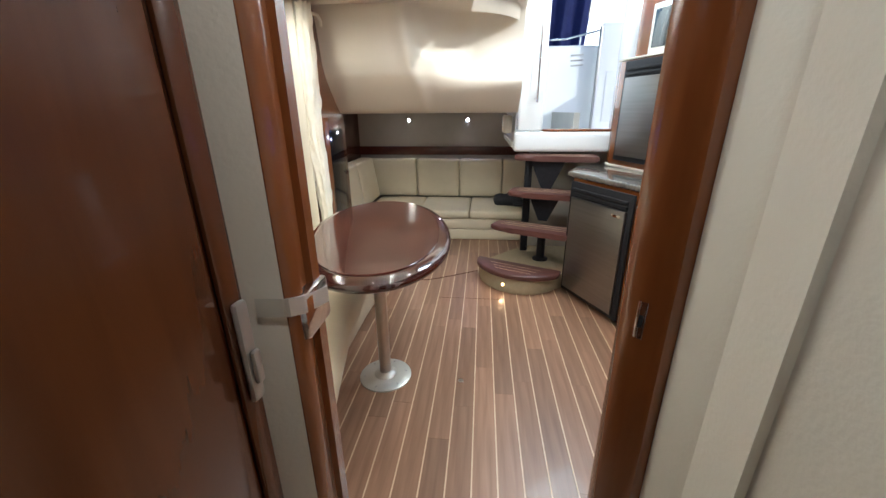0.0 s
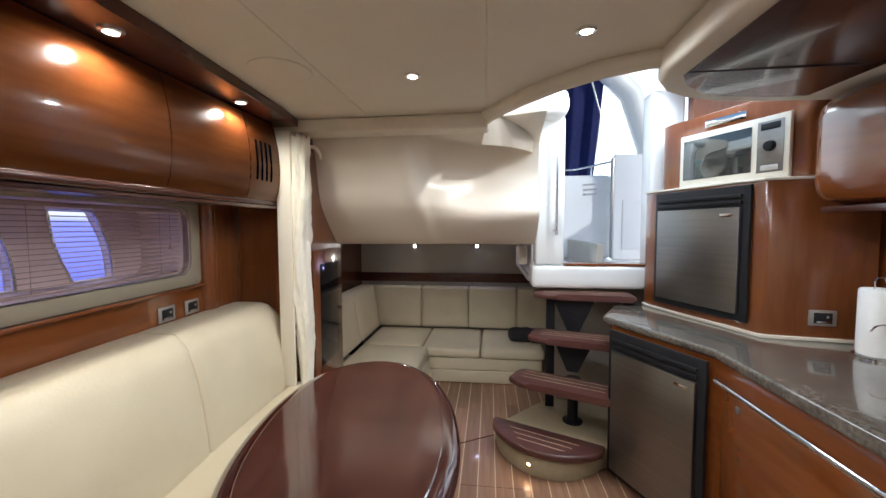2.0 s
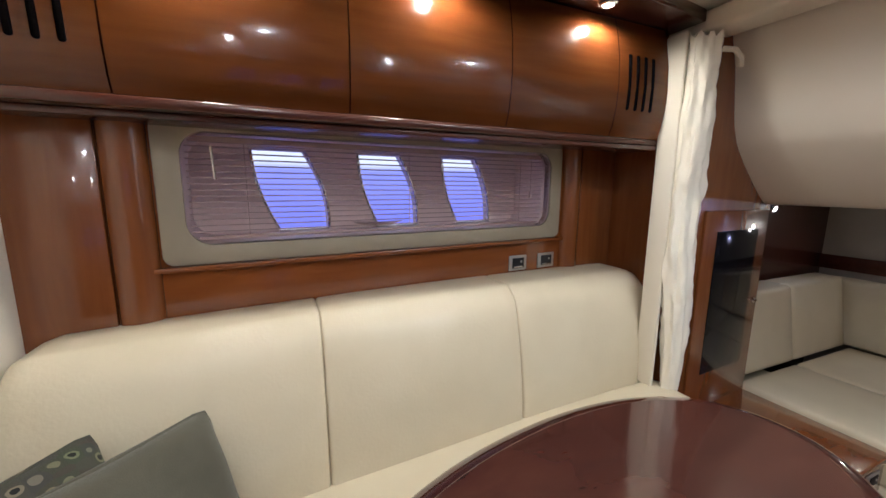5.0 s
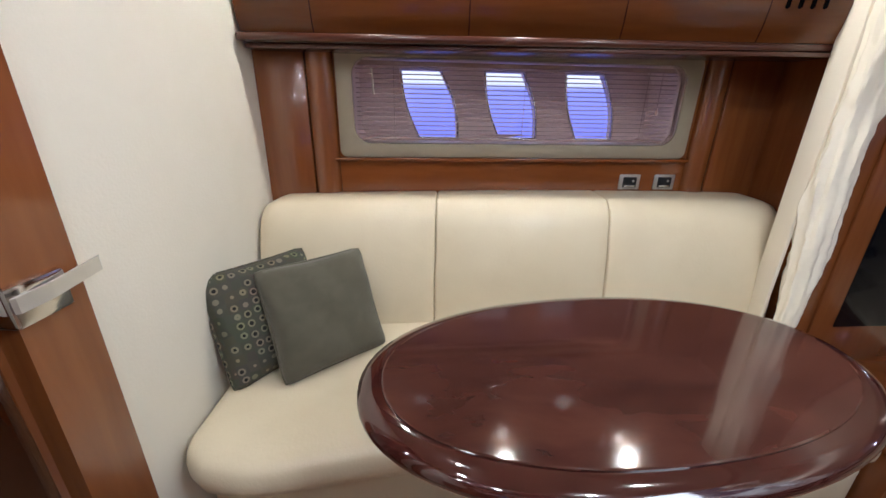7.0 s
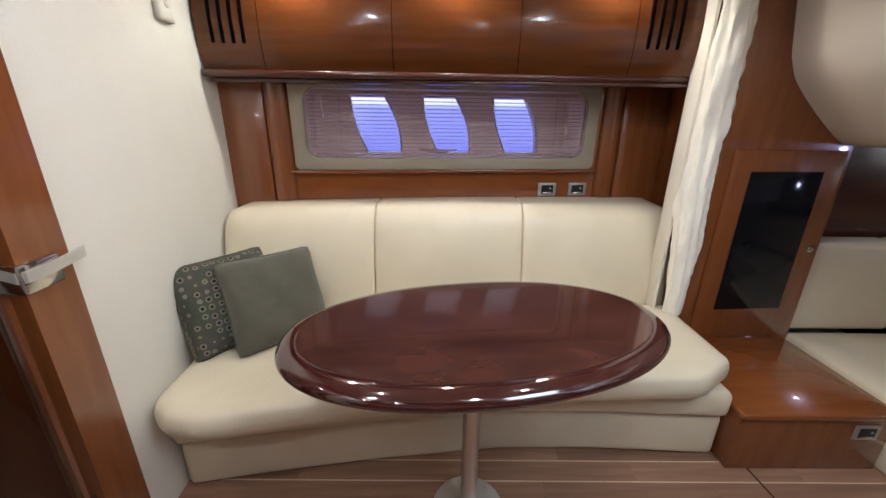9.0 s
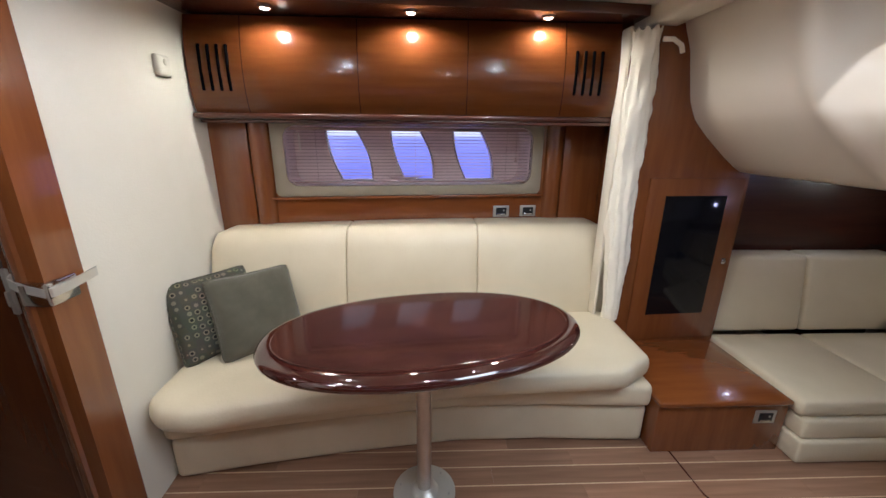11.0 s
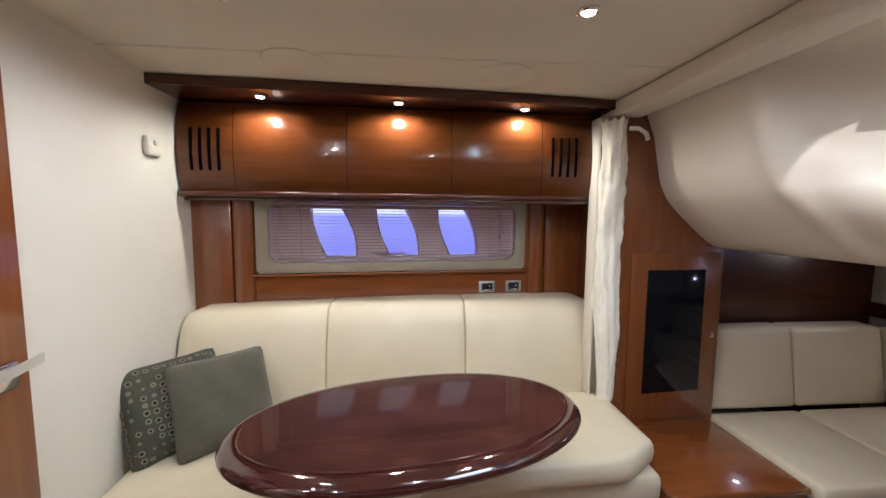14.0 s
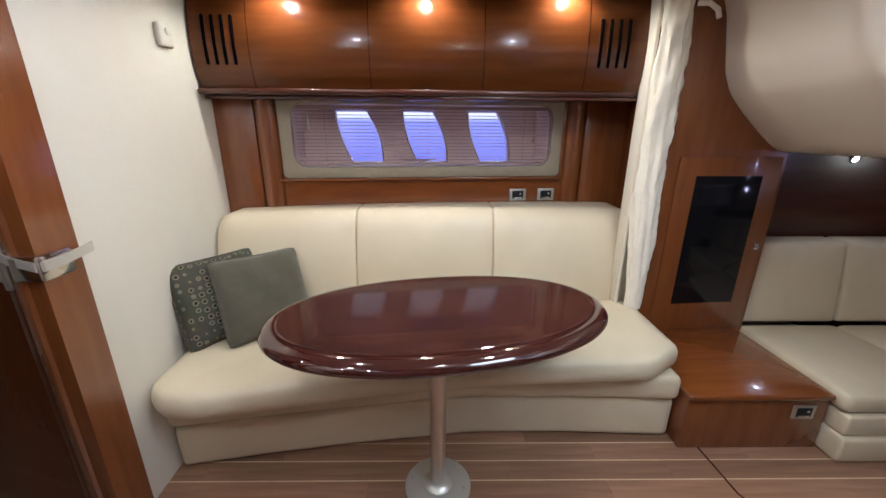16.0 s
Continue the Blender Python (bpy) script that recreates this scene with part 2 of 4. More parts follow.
def soft(name, lo, hi, r, mat, parent=None, n=(4, 4, 2), puff=(0, 0, 0), shape=None):
    """A padded block with rounded edges; puff swells its faces, shape(p) bends it."""
    lo, hi = Vector(lo), Vector(hi)
    size = hi - lo
    mid, h = (lo + hi) / 2, size / 2
    r = min(r, h.x * 0.98, h.y * 0.98, h.z * 0.98)
    g = [steps_along(size[i], r, n[i]) for i in range(3)]
    bm = bmesh.new()
    made = {}

    def vert(i, j, k):
        if (i, j, k) not in made:
            p = Vector((g[0][i], g[1][j], g[2][k])) - h
            q = Vector([max(-(h[a] - r), min(h[a] - r, p[a])) for a in range(3)])
            d = p - q
            if d.length > 1e-7:
                p = q + r * d.normalized()
            f = [1 - (p[a] / h[a]) ** 2 for a in range(3)]
            p = Vector((p.x + math.copysign(puff[0], p.x) * f[1] * f[2] * abs(p.x / h.x), p.y + math.copysign(puff[1], p.y) * f[0] * f[2] * abs(p.y / h.y), p.z + math.copysign(puff[2], p.z) * f[0] * f[1] * abs(p.z / h.z)))
            p += mid
            made[i, j, k] = bm.verts.new(shape(p) if shape else p)
        return made[i, j, k]

    nx, ny, nz = (len(a) - 1 for a in g)
    for i in range(nx):
        for j in range(ny):
            for k in (0, nz):
                bm.faces.new((vert(i, j, k), vert(i + 1, j, k), vert(i + 1, j + 1, k), vert(i, j + 1, k)))
    for i in range(nx):
        for k in range(nz):
            for j in (0, ny):
                bm.faces.new((vert(i, j, k), vert(i + 1, j, k), vert(i + 1, j, k + 1), vert(i, j, k + 1)))
    for j in range(ny):
        for k in range(nz):
            for i in (0, nx):
                bm.faces.new((vert(i, j, k), vert(i, j + 1, k), vert(i, j + 1, k + 1), vert(i, j, k + 1)))
    ob = finish(name, bm, mat, parent, True)
    return ob


def along(a, b):
    """The pose whose x runs in plan from a to b, y to its left and z up."""
    d = Vector((b[0] - a[0], b[1] - a[1]))
    return Matrix.Translation((a[0], a[1], 0)) @ Matrix.Rotation(math.atan2(d.y, d.x), 4, "Z")


def smooth01(t):
    t = max(0.0, min(1.0, t))
    return t * t * (3 - 2 * t)


def blend(x, table):
    """Straight interpolation in a short table of (x, value)."""
    for (x0, v0), (x1, v1) in zip(table, table[1:]):
        if x <= x1:
            return v0 + (v1 - v0) * max(0.0, (x - x0) / (x1 - x0))
    return table[-1][1]


def rounded(w, h, r, n=6, cx=0, cy=0):
    out = []
    for sx, sy, a0 in ((1, 1, 0), (-1, 1, 90), (-1, -1, 180), (1, -1, 270)):
        for i in range(n + 1):
            a = radians(a0 + 90 * i / n)
            out.append((cx + sx * (w / 2 - r) + r * math.cos(a), cy + sy * (h / 2 - r) + r * math.sin(a)))
    return out


# ---- the cabin's shell ----
UP = Matrix.Rotation(radians(90), 4, "X")
PORT = along((-1.235, 0.36), (-1.34, 1.36))
CEIL = 2.085

floor = setting(box("floor", (-1.5, -1.3, -0.06), (1.9, 4.8, -0.006), DARK), "dark base below teak and holly sole", "floor")

# port side: wood wall with a long window opening
hole = rounded(1.45, 0.335, 0.07, cx=1.087, cy=1.37)
wall_port = setting(prism("wall_port", [(-0.02, 0), (2.32, 0), (2.32, 2.1), (-0.02, 2.1)], -0.03, 0, CHERRY_H, m=PORT @ UP, holes=[hole]), "glossy cherry wood side wall behind the sofa", "wall")


def framed_window(name, m, label):
    top = thing(name, label, "window", m @ Vector((1.087, 0, 1.14)))
    tagged(top, kind="structure")
    prism("frame", rounded(1.58, 0.425, 0.03, cx=1.087, cy=1.357), 0.002, 0.016, BEIGE, top, 0.004, m=m @ UP, holes=[hole])
    # the recess's lining
    bm = bmesh.new()
    ring = [(x, y) for x, y in hole]
    for (xa, ya), (xb, yb) in zip(ring, ring[1:] + ring[:1]):
        bm.faces.new([bm.verts.new(c) for c in ((xa, ya, 0.004), (xb, yb, 0.004), (xb, yb, -0.25), (xa, ya, -0.25))])
    bmesh.ops.remove_doubles(bm, verts=bm.verts, dist=1e-5)
    bm.transform(m @ UP)
    finish("lining", bm, HULL, top, True)
    # hull panel with three slanted ports
    ports = []
    for u in (0.55, 0.952, 1.355):
        left, right = [], []
        for i in range(9):
            f = i / 8
            z = 1.512 - 0.30 * f
            left.append((u + 0.012 + 0.085 * f - 0.018 * math.sin(math.pi * f), z))
            right.append((u + 0.192 + 0.086 * f + 0.026 * math.sin(math.pi * f), z))
        ports.append(left + right[::-1])
    prism("hull_panel", [(0.2, 1.05), (2.0, 1.05), (2.0, 1.65), (0.2, 1.65)], -0.28, -0.25, HULL, top, m=m @ UP, holes=ports)
    for p in ports:
        cx, cz = sum(a for a, _ in p) / len(p), sum(b for _, b in p) / len(p)
        out = [(cx + (a - cx) * 1.10, cz + (b - cz) * 1.08) for a, b in p]
        prism("port_rim", out, -0.2495, -0.242, CHROME, top, 0.003, m=m @ UP, holes=[p])
        g = prism("pane", out, -0.272, -0.268, GLASS, top, m=m @ UP)
        g.visible_shadow = False
    return top


framed_window("window_1", PORT, "long beige framed window with three slanted ports behind slats")


def blind(m, label):
    top = thing("venetian_blind", label, "blind", m @ Vector((1.087, 0.05, 1.22)))
    box("head_rail", (0.375, 0.035, 1.512), (1.80, 0.060, 1.530), SLAT, top, 0.003, m=m)
    box("bottom_rail", (0.39, 0.038, 1.212), (1.79, 0.056, 1.222), SLAT, top, 0.003, m=m)
    for i in range(15):
        z = 1.236 + i * 0.0188
        bm = bmesh.new()
        for a, b, c in ((0.040, 0.0, 0.050), (0.050, 0.0, 0.060)):
            for x0, x1 in ((0.37, 1.805),):
                q = [bm.verts.new(m @ Vector(p)) for p in ((x0, a, z + 0.0), (x1, a, z), (x1, c, z + (0.0035 if a < 0.04 else -0.0035) * 0.4), (x0, c, z + (0.0035 if a < 0.04 else -0.0035) * 0.4))]
                bm.faces.new(q)
        geo = bmesh.ops.extrude_face_region(bm, geom=bm.faces[:])
        bmesh.ops.translate(bm, vec=(0, 0, 0.0022), verts=[v for v in geo["geom"] if isinstance(v, bmesh.types.BMVert)])
        finish("slat", bm, SLAT, top)
    for u in (0.53, 1.10, 1.66):
        tube("ladder_cord", [m @ Vector((u, 0.030, 1.515)), m @ Vector((u, 0.030, 1.22))], 0.0012, SLAT, top, 6)
    tube("tilt_wand", [m @ Vector((0.44, 0.025, 1.50)), m @ Vector((0.445, 0.022, 1.40))], 0.004, PLASTIC, top, 8)
    lathe("cord_tassel", [(0.002, 0.03), (0.006, 0.02), (0.008, 0.0)], SLAT, top, m=m @ Matrix.Translation((1.72, 0.025, 1.335)), n=10)
    tube("pull_cord", [m @ Vector((1.72, 0.025, 1.515)), m @ Vector((1.72, 0.025, 1.36))], 0.0012, SLAT, top, 6)
    return top


def port_scoop(m):
    top = thing("port_scoop", "small pinkish curved wind scoop below the middle port", "scoop", m @ Vector((1.05, 0.21, 1.215)))
    bm = bmesh.new()
    g = [[bm.verts.new((1.05 + 0.125 * a, 0.248 - 0.05 * b * (1 - a * a), 1.222 + 0.022 * (b - 0.55) * (1 - a * a) + 0.010 * a * a)) for a in [i / 8 - 1 for i in range(17)]] for b in (0, 0.25, 0.5, 0.75, 1.0)]
    for p, q in zip(g, g[1:]):
        for i in range(16):
            bm.faces.new((p[i], p[i + 1], q[i + 1], q[i]))
    bmesh.ops.solidify(bm, geom=bm.faces[:], thickness=0.003)
    bm.transform(m)
    finish("bowl", bm, HULL, top, True)


port_scoop(PORT)
blind(PORT, "thin reddish brown venetian blind with open slats")

sill = setting(box("trim_window_sill", (0.27, -0.030, 1.128), (1.895, -0.001, 1.143), CHERRY_H, r=0.004, m=PORT), "narrow cherry sill below the window", "trim")
for u in (0.235, 1.955):
    bm = bmesh.new()
    prof = [(u + 0.055 * math.cos(a), -0.045 * math.sin(a)) for a in [math.pi * i / 12 for i in range(13)]]
    bm.faces.new([bm.verts.new((x, y, 0.6)) for x, y in prof])
    ex = bmesh.ops.extrude_face_region(bm, geom=bm.faces[:])
    for v in ex["geom"]:
        if isinstance(v, bmesh.types.BMVert):
            v.co.z = 1.58
    bm.transform(PORT)
    setting(finish("trim_pilaster", bm, CHERRY, None, True), "half round cherry pilaster beside the window", "trim")
for a, b in ((-0.015, 0.18), (2.01, 2.25)):
    setting(box("trim_side_panel", (a, -0.022, 0.5), (b, -0.001, 1.58), CHERRY, r=0.004, m=PORT), "flat cherry panel beside the window", "trim")

# bulkhead with the doorway, cream vinyl
DOOR_L, DOOR_R = -0.115, 0.43
setting(prism("wall_bulkhead", [(-1.32, 0.27), (-0.20, 0.29), (-0.20, 0.395), (-1.32, 0.345)], 0, CEIL, WALLV), "cream textured bulkhead beside the doorway", "wall")
setting(prism("wall_bulkhead_galley", [(0.49, 0.27), (1.85, 0.27), (1.85, 0.36), (0.49, 0.36)], 0, CEIL, WALLV), "cream bulkhead at the galley end", "wall")
setting(prism("door_frame_post", [(-0.235, 0.325), (-0.117, 0.325), (-0.110, 0.333), (-0.108, 0.358), (-0.117, 0.364), (-0.117, 0.390), (-0.108, 0.396), (-0.108, 0.42), (-0.235, 0.42)], 0, CEIL, CHERRY, r=0.003), "moulded cherry door post", "door frame")
setting(prism("door_frame_post", [(0.470, 0.442), (0.455, 0.442), (0.447, 0.452), (0.440, 0.455), (0.409, 0.486), (0.405, 0.495), (0.405, 0.515), (0.51, 0.515), (0.51, 0.442)], 0, CEIL, CHERRY, r=0.003), "moulded cherry door post with a strike plate", "door frame")
setting(prism("trim_lobby_reveal", [(-0.199, 0.292), (-0.168, 0.292), (-0.118, 0.3235), (-0.199, 0.3235)], 0, CEIL, WALLV, r=0.002), "cream reveal beside the door post", "trim")
setting(box("door_frame_head", (-0.234, 0.327, 1.98), (0.509, 0.418, CEIL - 0.002), CHERRY, r=0.004), "cherry head piece over the doorway", "door frame")
setting(box("wall_lobby_starboard", (0.535, -1.3, 0), (0.60, 0.268, CEIL), WALLV), "cream vinyl lobby wall", "wall")
setting(prism("trim_lobby_return", [(0.472, 0.4405), (0.474, 0.425), (0.500, 0.395), (0.508, 0.116), (0.5345, 0.116), (0.5345, 0.269), (0.56, 0.269), (0.56, 0.4405)], 0, CEIL, WALLV, r=0.003), "cream return beside the door post", "trim")
setting(box("trim_lobby_door", (0.500, -0.6, 0), (0.534, 0.115, CEIL), CHERRY, r=0.004), "cherry casing on the lobby wall", "trim")
setting(box("wall_lobby_port", (-0.75, -1.3, 0), (-0.70, 0.268, CEIL), WALLV), "cream lobby wall", "wall")
setting(box("wall_lobby_end", (-0.75, -1.36, 0), (0.6, -1.3, CEIL), WALLV), "cream end wall of the lobby", "wall")

# headliner with the companionway cut
arc = [(0.06, 2.72), (0.09, 2.62), (0.16, 2.48), (0.27, 2.31), (0.40, 2.15), (0.55, 2.02), (0.70, 1.945), (0.82, 1.93)]
setting(prism("ceiling", [(-1.5, 0.27), (-1.5, 2.72), *arc, (1.9, 1.93), (1.9, 0.27)], CEIL, CEIL + 0.04, LINER), "cream vinyl headliner in panels", "ceiling")
setting(box("ceiling_lobby", (-0.75, -1.36, CEIL), (0.6, 0.269, CEIL + 0.04), LINER), "cream headliner over the lobby", "ceiling")
for a, b in (((-0.62, 0.37), (-0.60, 2.57)), ((0.10, 0.37), (0.085, 2.57))):
    setting(tube("trim_ceiling_seam", [(*a, CEIL - 0.0005), (*b, CEIL - 0.0005)], 0.004, LINER, n=8), "stitched seam in the headliner", "trim")
setting(soft("trim_deck_beam", (-1.20, 2.575, 1.995), (0.10, 2.72, CEIL - 0.001), 0.02, LINER, n=(6, 2, 2)), "padded cream beam across the ceiling", "beam")
setting(tube("trim_hatch_lip", [(x, y, 2.075) for x, y in arc[:-1]] + [(0.86, 1.935, 2.075)], 0.045, LINER, n=16), "rolled cream lip round the hatch opening", "trim")
# coaming that closes the cut above the ceiling
bm = bmesh.new()
up = [(x, y) for x, y in arc] + [(1.9, 1.93)]
lower = [bm.verts.new((x, y, CEIL)) for x, y in up]
upper = [bm.verts.new((x, y, 2.30)) for x, y in up]
for i in range(len(up) - 1):
    bm.faces.new((lower[i], lower[i + 1], upper[i + 1], upper[i]))
setting(finish("trim_hatch_coaming", bm, WHITE, None, True), "white coaming of the sliding hatch", "trim")
setting(box("ceiling_deck", (-1.6, 0.2, 2.30), (1.95, 1.90, 2.34), WHITE), "white deck above the cabin", "ceiling")

# starboard wall and window
STAR = along((1.80, 2.32), (1.76, 1.32))
wall_s = setting(prism("wall_starboard", [(-1.0, 0), (2.05, 0), (2.05, 2.1), (-1.0, 2.1)], -0.03, 0, CHERRY_H, m=STAR @ UP, holes=[hole]), "cherry wood wall behind the galley", "wall")
framed_window("window_2", STAR, "long beige framed galley window with slanted ports")
blind(STAR, "thin reddish brown venetian blind over the galley")

# aft cabin shell
setting(box("wall_hull_port", (-1.44, 3.268, 0), (-1.38, 4.75, 1.40), DARK), "dark mahogany hull side in the aft berth", "wall")
setting(box("wall_aft_upper", (-1.40, 4.66, 0.905), (0.95, 4.72, 1.40), GREY), "grey beige padded panel behind the berth", "wall")
setting(box("wall_aft_lower", (-1.40, 4.664, 0), (0.95, 4.72, 0.905), GREY), "lower panel behind the berth", "wall")
setting(box("trim_aft_rail", (-1.38, 4.635, 0.815), (0.9, 4.661, 0.915), DARK, r=0.004), "dark mahogany rail along the aft wall", "trim")
setting(box("wall_aft_starboard", (0.92, 3.40, 0), (0.97, 4.75, 1.30), GREY), "beige panel beside the berth", "wall")

# the cream moulding under the cockpit
prof = [(2.722, 2.10), (2.745, 2.00), (2.79, 1.90), (2.815, 1.78), (2.84, 1.66), (2.885, 1.575), (2.96, 1.50), (3.06, 1.415), (3.15, 1.345), (3.20, 1.315), (3.26, 1.305), (3.6, 1.315), (4.1, 1.325), (4.66, 1.335)]


def moulded(x, k, y, z):
    front = 1.0 if k <= 9 else max(0.0, 1 - (k - 9) / 2)
    right = smooth01((x + 0.34 - 0.22 * (1.62 - z)) / 0.13)
    well = smooth01((z - 1.70) / 0.10) * smooth01((2.10 - z) / 0.12 + 0.3)
    y += front * right * (0.10 * well - 0.015)
    side = smooth01((x + 0.45) / 0.55) * smooth01(k / 1.0) * smooth01((z - 1.45) / 0.25)
    y += front * side * 0.8 * max(0.0, 3.10 - y)
    y -= front * 0.032 * math.exp(-((x + 0.37 - 0.22 * (1.62 - z)) / 0.055) ** 2) * smooth01((1.98 - z) / 0.2)
    y -= 0.07 * front * smooth01((x - 0.20) / 0.25) * smooth01((z - 1.70) / 0.45)
    return x, y, z


bm = bmesh.new()
fine = []
for (ya, za), (yb, zb) in zip(prof, prof[1:]):
    fine += [(ya + (yb - ya) * i / 4, za + (zb - za) * i / 4) for i in range(4)]
fine.append(prof[-1])
grid = [[bm.verts.new(moulded(-1.40 + 1.83 * i / 90, j / 4, y, z)) for i in range(91)] for j, (y, z) in enumerate(fine)]
for a, b in zip(grid, grid[1:]):
    for i in range(90):
        bm.faces.new((a[i], a[i + 1], b[i + 1], b[i]))
for _ in range(2):
    bmesh.ops.smooth_vert(bm, verts=[v for v in bm.verts if not v.is_boundary], factor=0.5, use_axis_x=True, use_axis_y=True, use_axis_z=True)
bmesh.ops.solidify(bm, geom=bm.faces[:], thickness=-0.015)
setting(finish("ceiling_cockpit_moulding", bm, GEL, None, True), "glossy cream moulding under the cockpit seats", "moulding")
setting(box("ceiling_aft_starboard", (0.40, 3.36, 1.02), (1.0, 4.75, 1.06), WHITE), "white underside of the cockpit sole", "ceiling")
setting(box("wall_aft_cheek", (0.425, 3.36, 1.06), (0.45, 4.75, 1.32), WHITE), "white cheek under the moulding", "wall")

# companionway surround
setting(soft("trim_hatch_jamb", (0.43, 3.14, 1.165), (0.628, 3.30, 2.20), 0.022, WHITE, n=(3, 3, 8)), "white gelcoat jamb of the companionway", "door frame")
setting(soft("trim_hatch_jamb", (1.185, 3.14, 1.165), (1.40, 3.30, 2.35), 0.022, WHITE, n=(3, 3, 8)), "white gelcoat jamb of the companionway", "door frame")
setting(soft("trim_hatch_sill", (0.405, 3.12, 1.0), (1.40, 3.33, 1.162), 0.03, WHITE, n=(6, 3, 3)), "white gelcoat sill of the companionway", "sill")
setting(box("trim_sill_wood", (0.63, 3.13, 1.163), (1.183, 3.29, 1.178), CHERRY_H, r=0.003), "wood strip on the companionway sill", "trim")
setting(box("wall_under_sill", (0.57, 3.33, 0), (1.80, 3.39, 1.0), GREY), "beige panel behind the steps", "wall")
setting(box("wall_beside_hatch", (1.40, 3.05, 0.9), (1.85, 3.12, 2.4), CHERRY), "cherry panel beside the companionway", "wall")
bm = bmesh.new()
bend = [(0.055, 2.722), (0.14, 2.75), (0.23, 2.81), (0.31, 2.89), (0.375, 2.99), (0.42, 3.10), (0.44, 3.18)]
rows = [[bm.verts.new((x + 0.05 * math.sin(math.pi * g / 2), y, 1.93 + 0.37 * g)) for x, y in bend] for g in [i / 6 for i in range(7)]]
for p, q in zip(rows, rows[1:]):
    for k in range(len(bend) - 1):
        bm.faces.new((p[k], p[k + 1], q[k + 1], q[k]))
bmesh.ops.solidify(bm, geom=bm.faces[:], thickness=0.02)
setting(finish("trim_hatch_bend", bm, GEL, None, True), "curved cream wall below the hatch edge", "trim")
setting(soft("trim_hatch_cowl", (0.36, 3.0, 2.17), (0.635, 3.30, 2.36), 0.075, WHITE, n=(4, 4, 3)), "rounded white cowl on the companionway jamb", "trim")
rail = thing("grab_rail", "slim stainless grab rail on the white jamb", "rail", (0.56, 3.10, 1.39))
tube("bar", [(0.565, 3.10, 1.38), (0.565, 3.10, 2.10)], 0.009, CHROME, rail)
for z in (1.41, 2.06):
    tube("standoff", [(0.565, 3.10, z), (0.55, 3.145, z)], 0.007, CHROME, rail)


# ---- outside ----
setting(prism("ground_cockpit_sole", [(0.46, 3.335), (3, 3.335), (3, 7.5), (-2, 7.5), (-2, 4.80), (0.46, 4.80)], 1.065, 1.10, WHITE), "white cockpit sole outside", "floor")
setting(box("backdrop_water", (-3000, -3000, -1.2), (3000, 3000, -1.1), material("marina_water", (0.03, 0.06, 0.10), 0.15, second=(0.05, 0.09, 0.13), scale=0.5, bump=0.3, bump_scale=2)), "marina water round the boat", "water")
seat_o = thing("cockpit_locker", "white moulded cockpit locker with louvre vents", "locker", (0.85, 4.6, 1.1))
soft("body", (0.50, 4.5, 1.10), (1.36, 5.1, 1.97), 0.05, WHITE, seat_o, n=(4, 3, 4))
for i in range(3):
    box("vent_slot", (1.19, 4.492, 1.68 + 0.05 * i), (1.32, 4.502, 1.697 + 0.05 * i), PEWTER, seat_o, 0.003, m=Matrix.Rotation(radians(-4), 4, "Y"))
tube("rail", [(0.6, 4.55, 2.02), (1.0, 4.53, 2.03), (1.35, 4.5, 2.10)], 0.011, CHROME, seat_o)
for p in ((0.8, 4.54, 2.025), (1.15, 4.52, 2.06)):
    tube("rail_post", [(p[0], p[1], 1.96), p], 0.008, CHROME, seat_o)
door_o = thing("cockpit_door", "white framed cockpit door standing open", "door", (1.35, 4.3, 1.1))
soft("leaf", (1.33, 4.38, 1.10), (1.95, 4.43, 2.15), 0.02, WHITE, door_o, n=(3, 1, 5))
box("edge_seal", (1.318, 4.375, 1.12), (1.332, 4.435, 2.12), PEWTER, door_o, 0.003)
box("panel", (1.42, 4.373, 1.2), (1.86, 4.3795, 1.7), WHITE, door_o, 0.003)
canvas = thing("canvas_curtain", "navy canvas enclosure panel hanging in folds", "canvas", (1.0, 5.2, 1.0))
bm = bmesh.new()
cols = []
for i in range(41):
    f = i / 40
    cols.append([bm.verts.new((0.65 + 0.60 * f + 0.25 * g * f, 5.2 + 0.035 * math.sin(f * 19) + 0.015 * math.sin(f * 41 + g), 1.0 + 2.7 * g)) for g in (0, 0.25, 0.5, 0.75, 1.0)])
for a, b in zip(cols, cols[1:]):
    for j in range(4):
        bm.faces.new((a[j], b[j], b[j + 1], a[j + 1]))
bmesh.ops.solidify(bm, geom=bm.faces[:], thickness=0.004)
finish("sheet", bm, NAVY, canvas, True)
arch = thing("radar_arch", "white moulded arch over the cockpit", "arch", (2.2, 5.6, 1.1))
tube("limb", [(2.3, 5.6, 1.1), (2.1, 5.4, 2.2), (1.75, 5.2, 3.0), (1.2, 5.1, 3.5)], 0.13, WHITE, arch, 16)
tube("cable", [(1.2, 5.0, 3.3), (1.35, 4.95, 2.7), (1.3, 4.9, 2.3)], 0.01, PEWTER, arch, 8)
far = glow("bright_haze", (0.93, 0.96, 1.0), 1.6)
setting(box("backdrop_sky", (-6, 11, 0.5), (8, 11.05, 8), far), "pale bright marina haze", "backdrop")


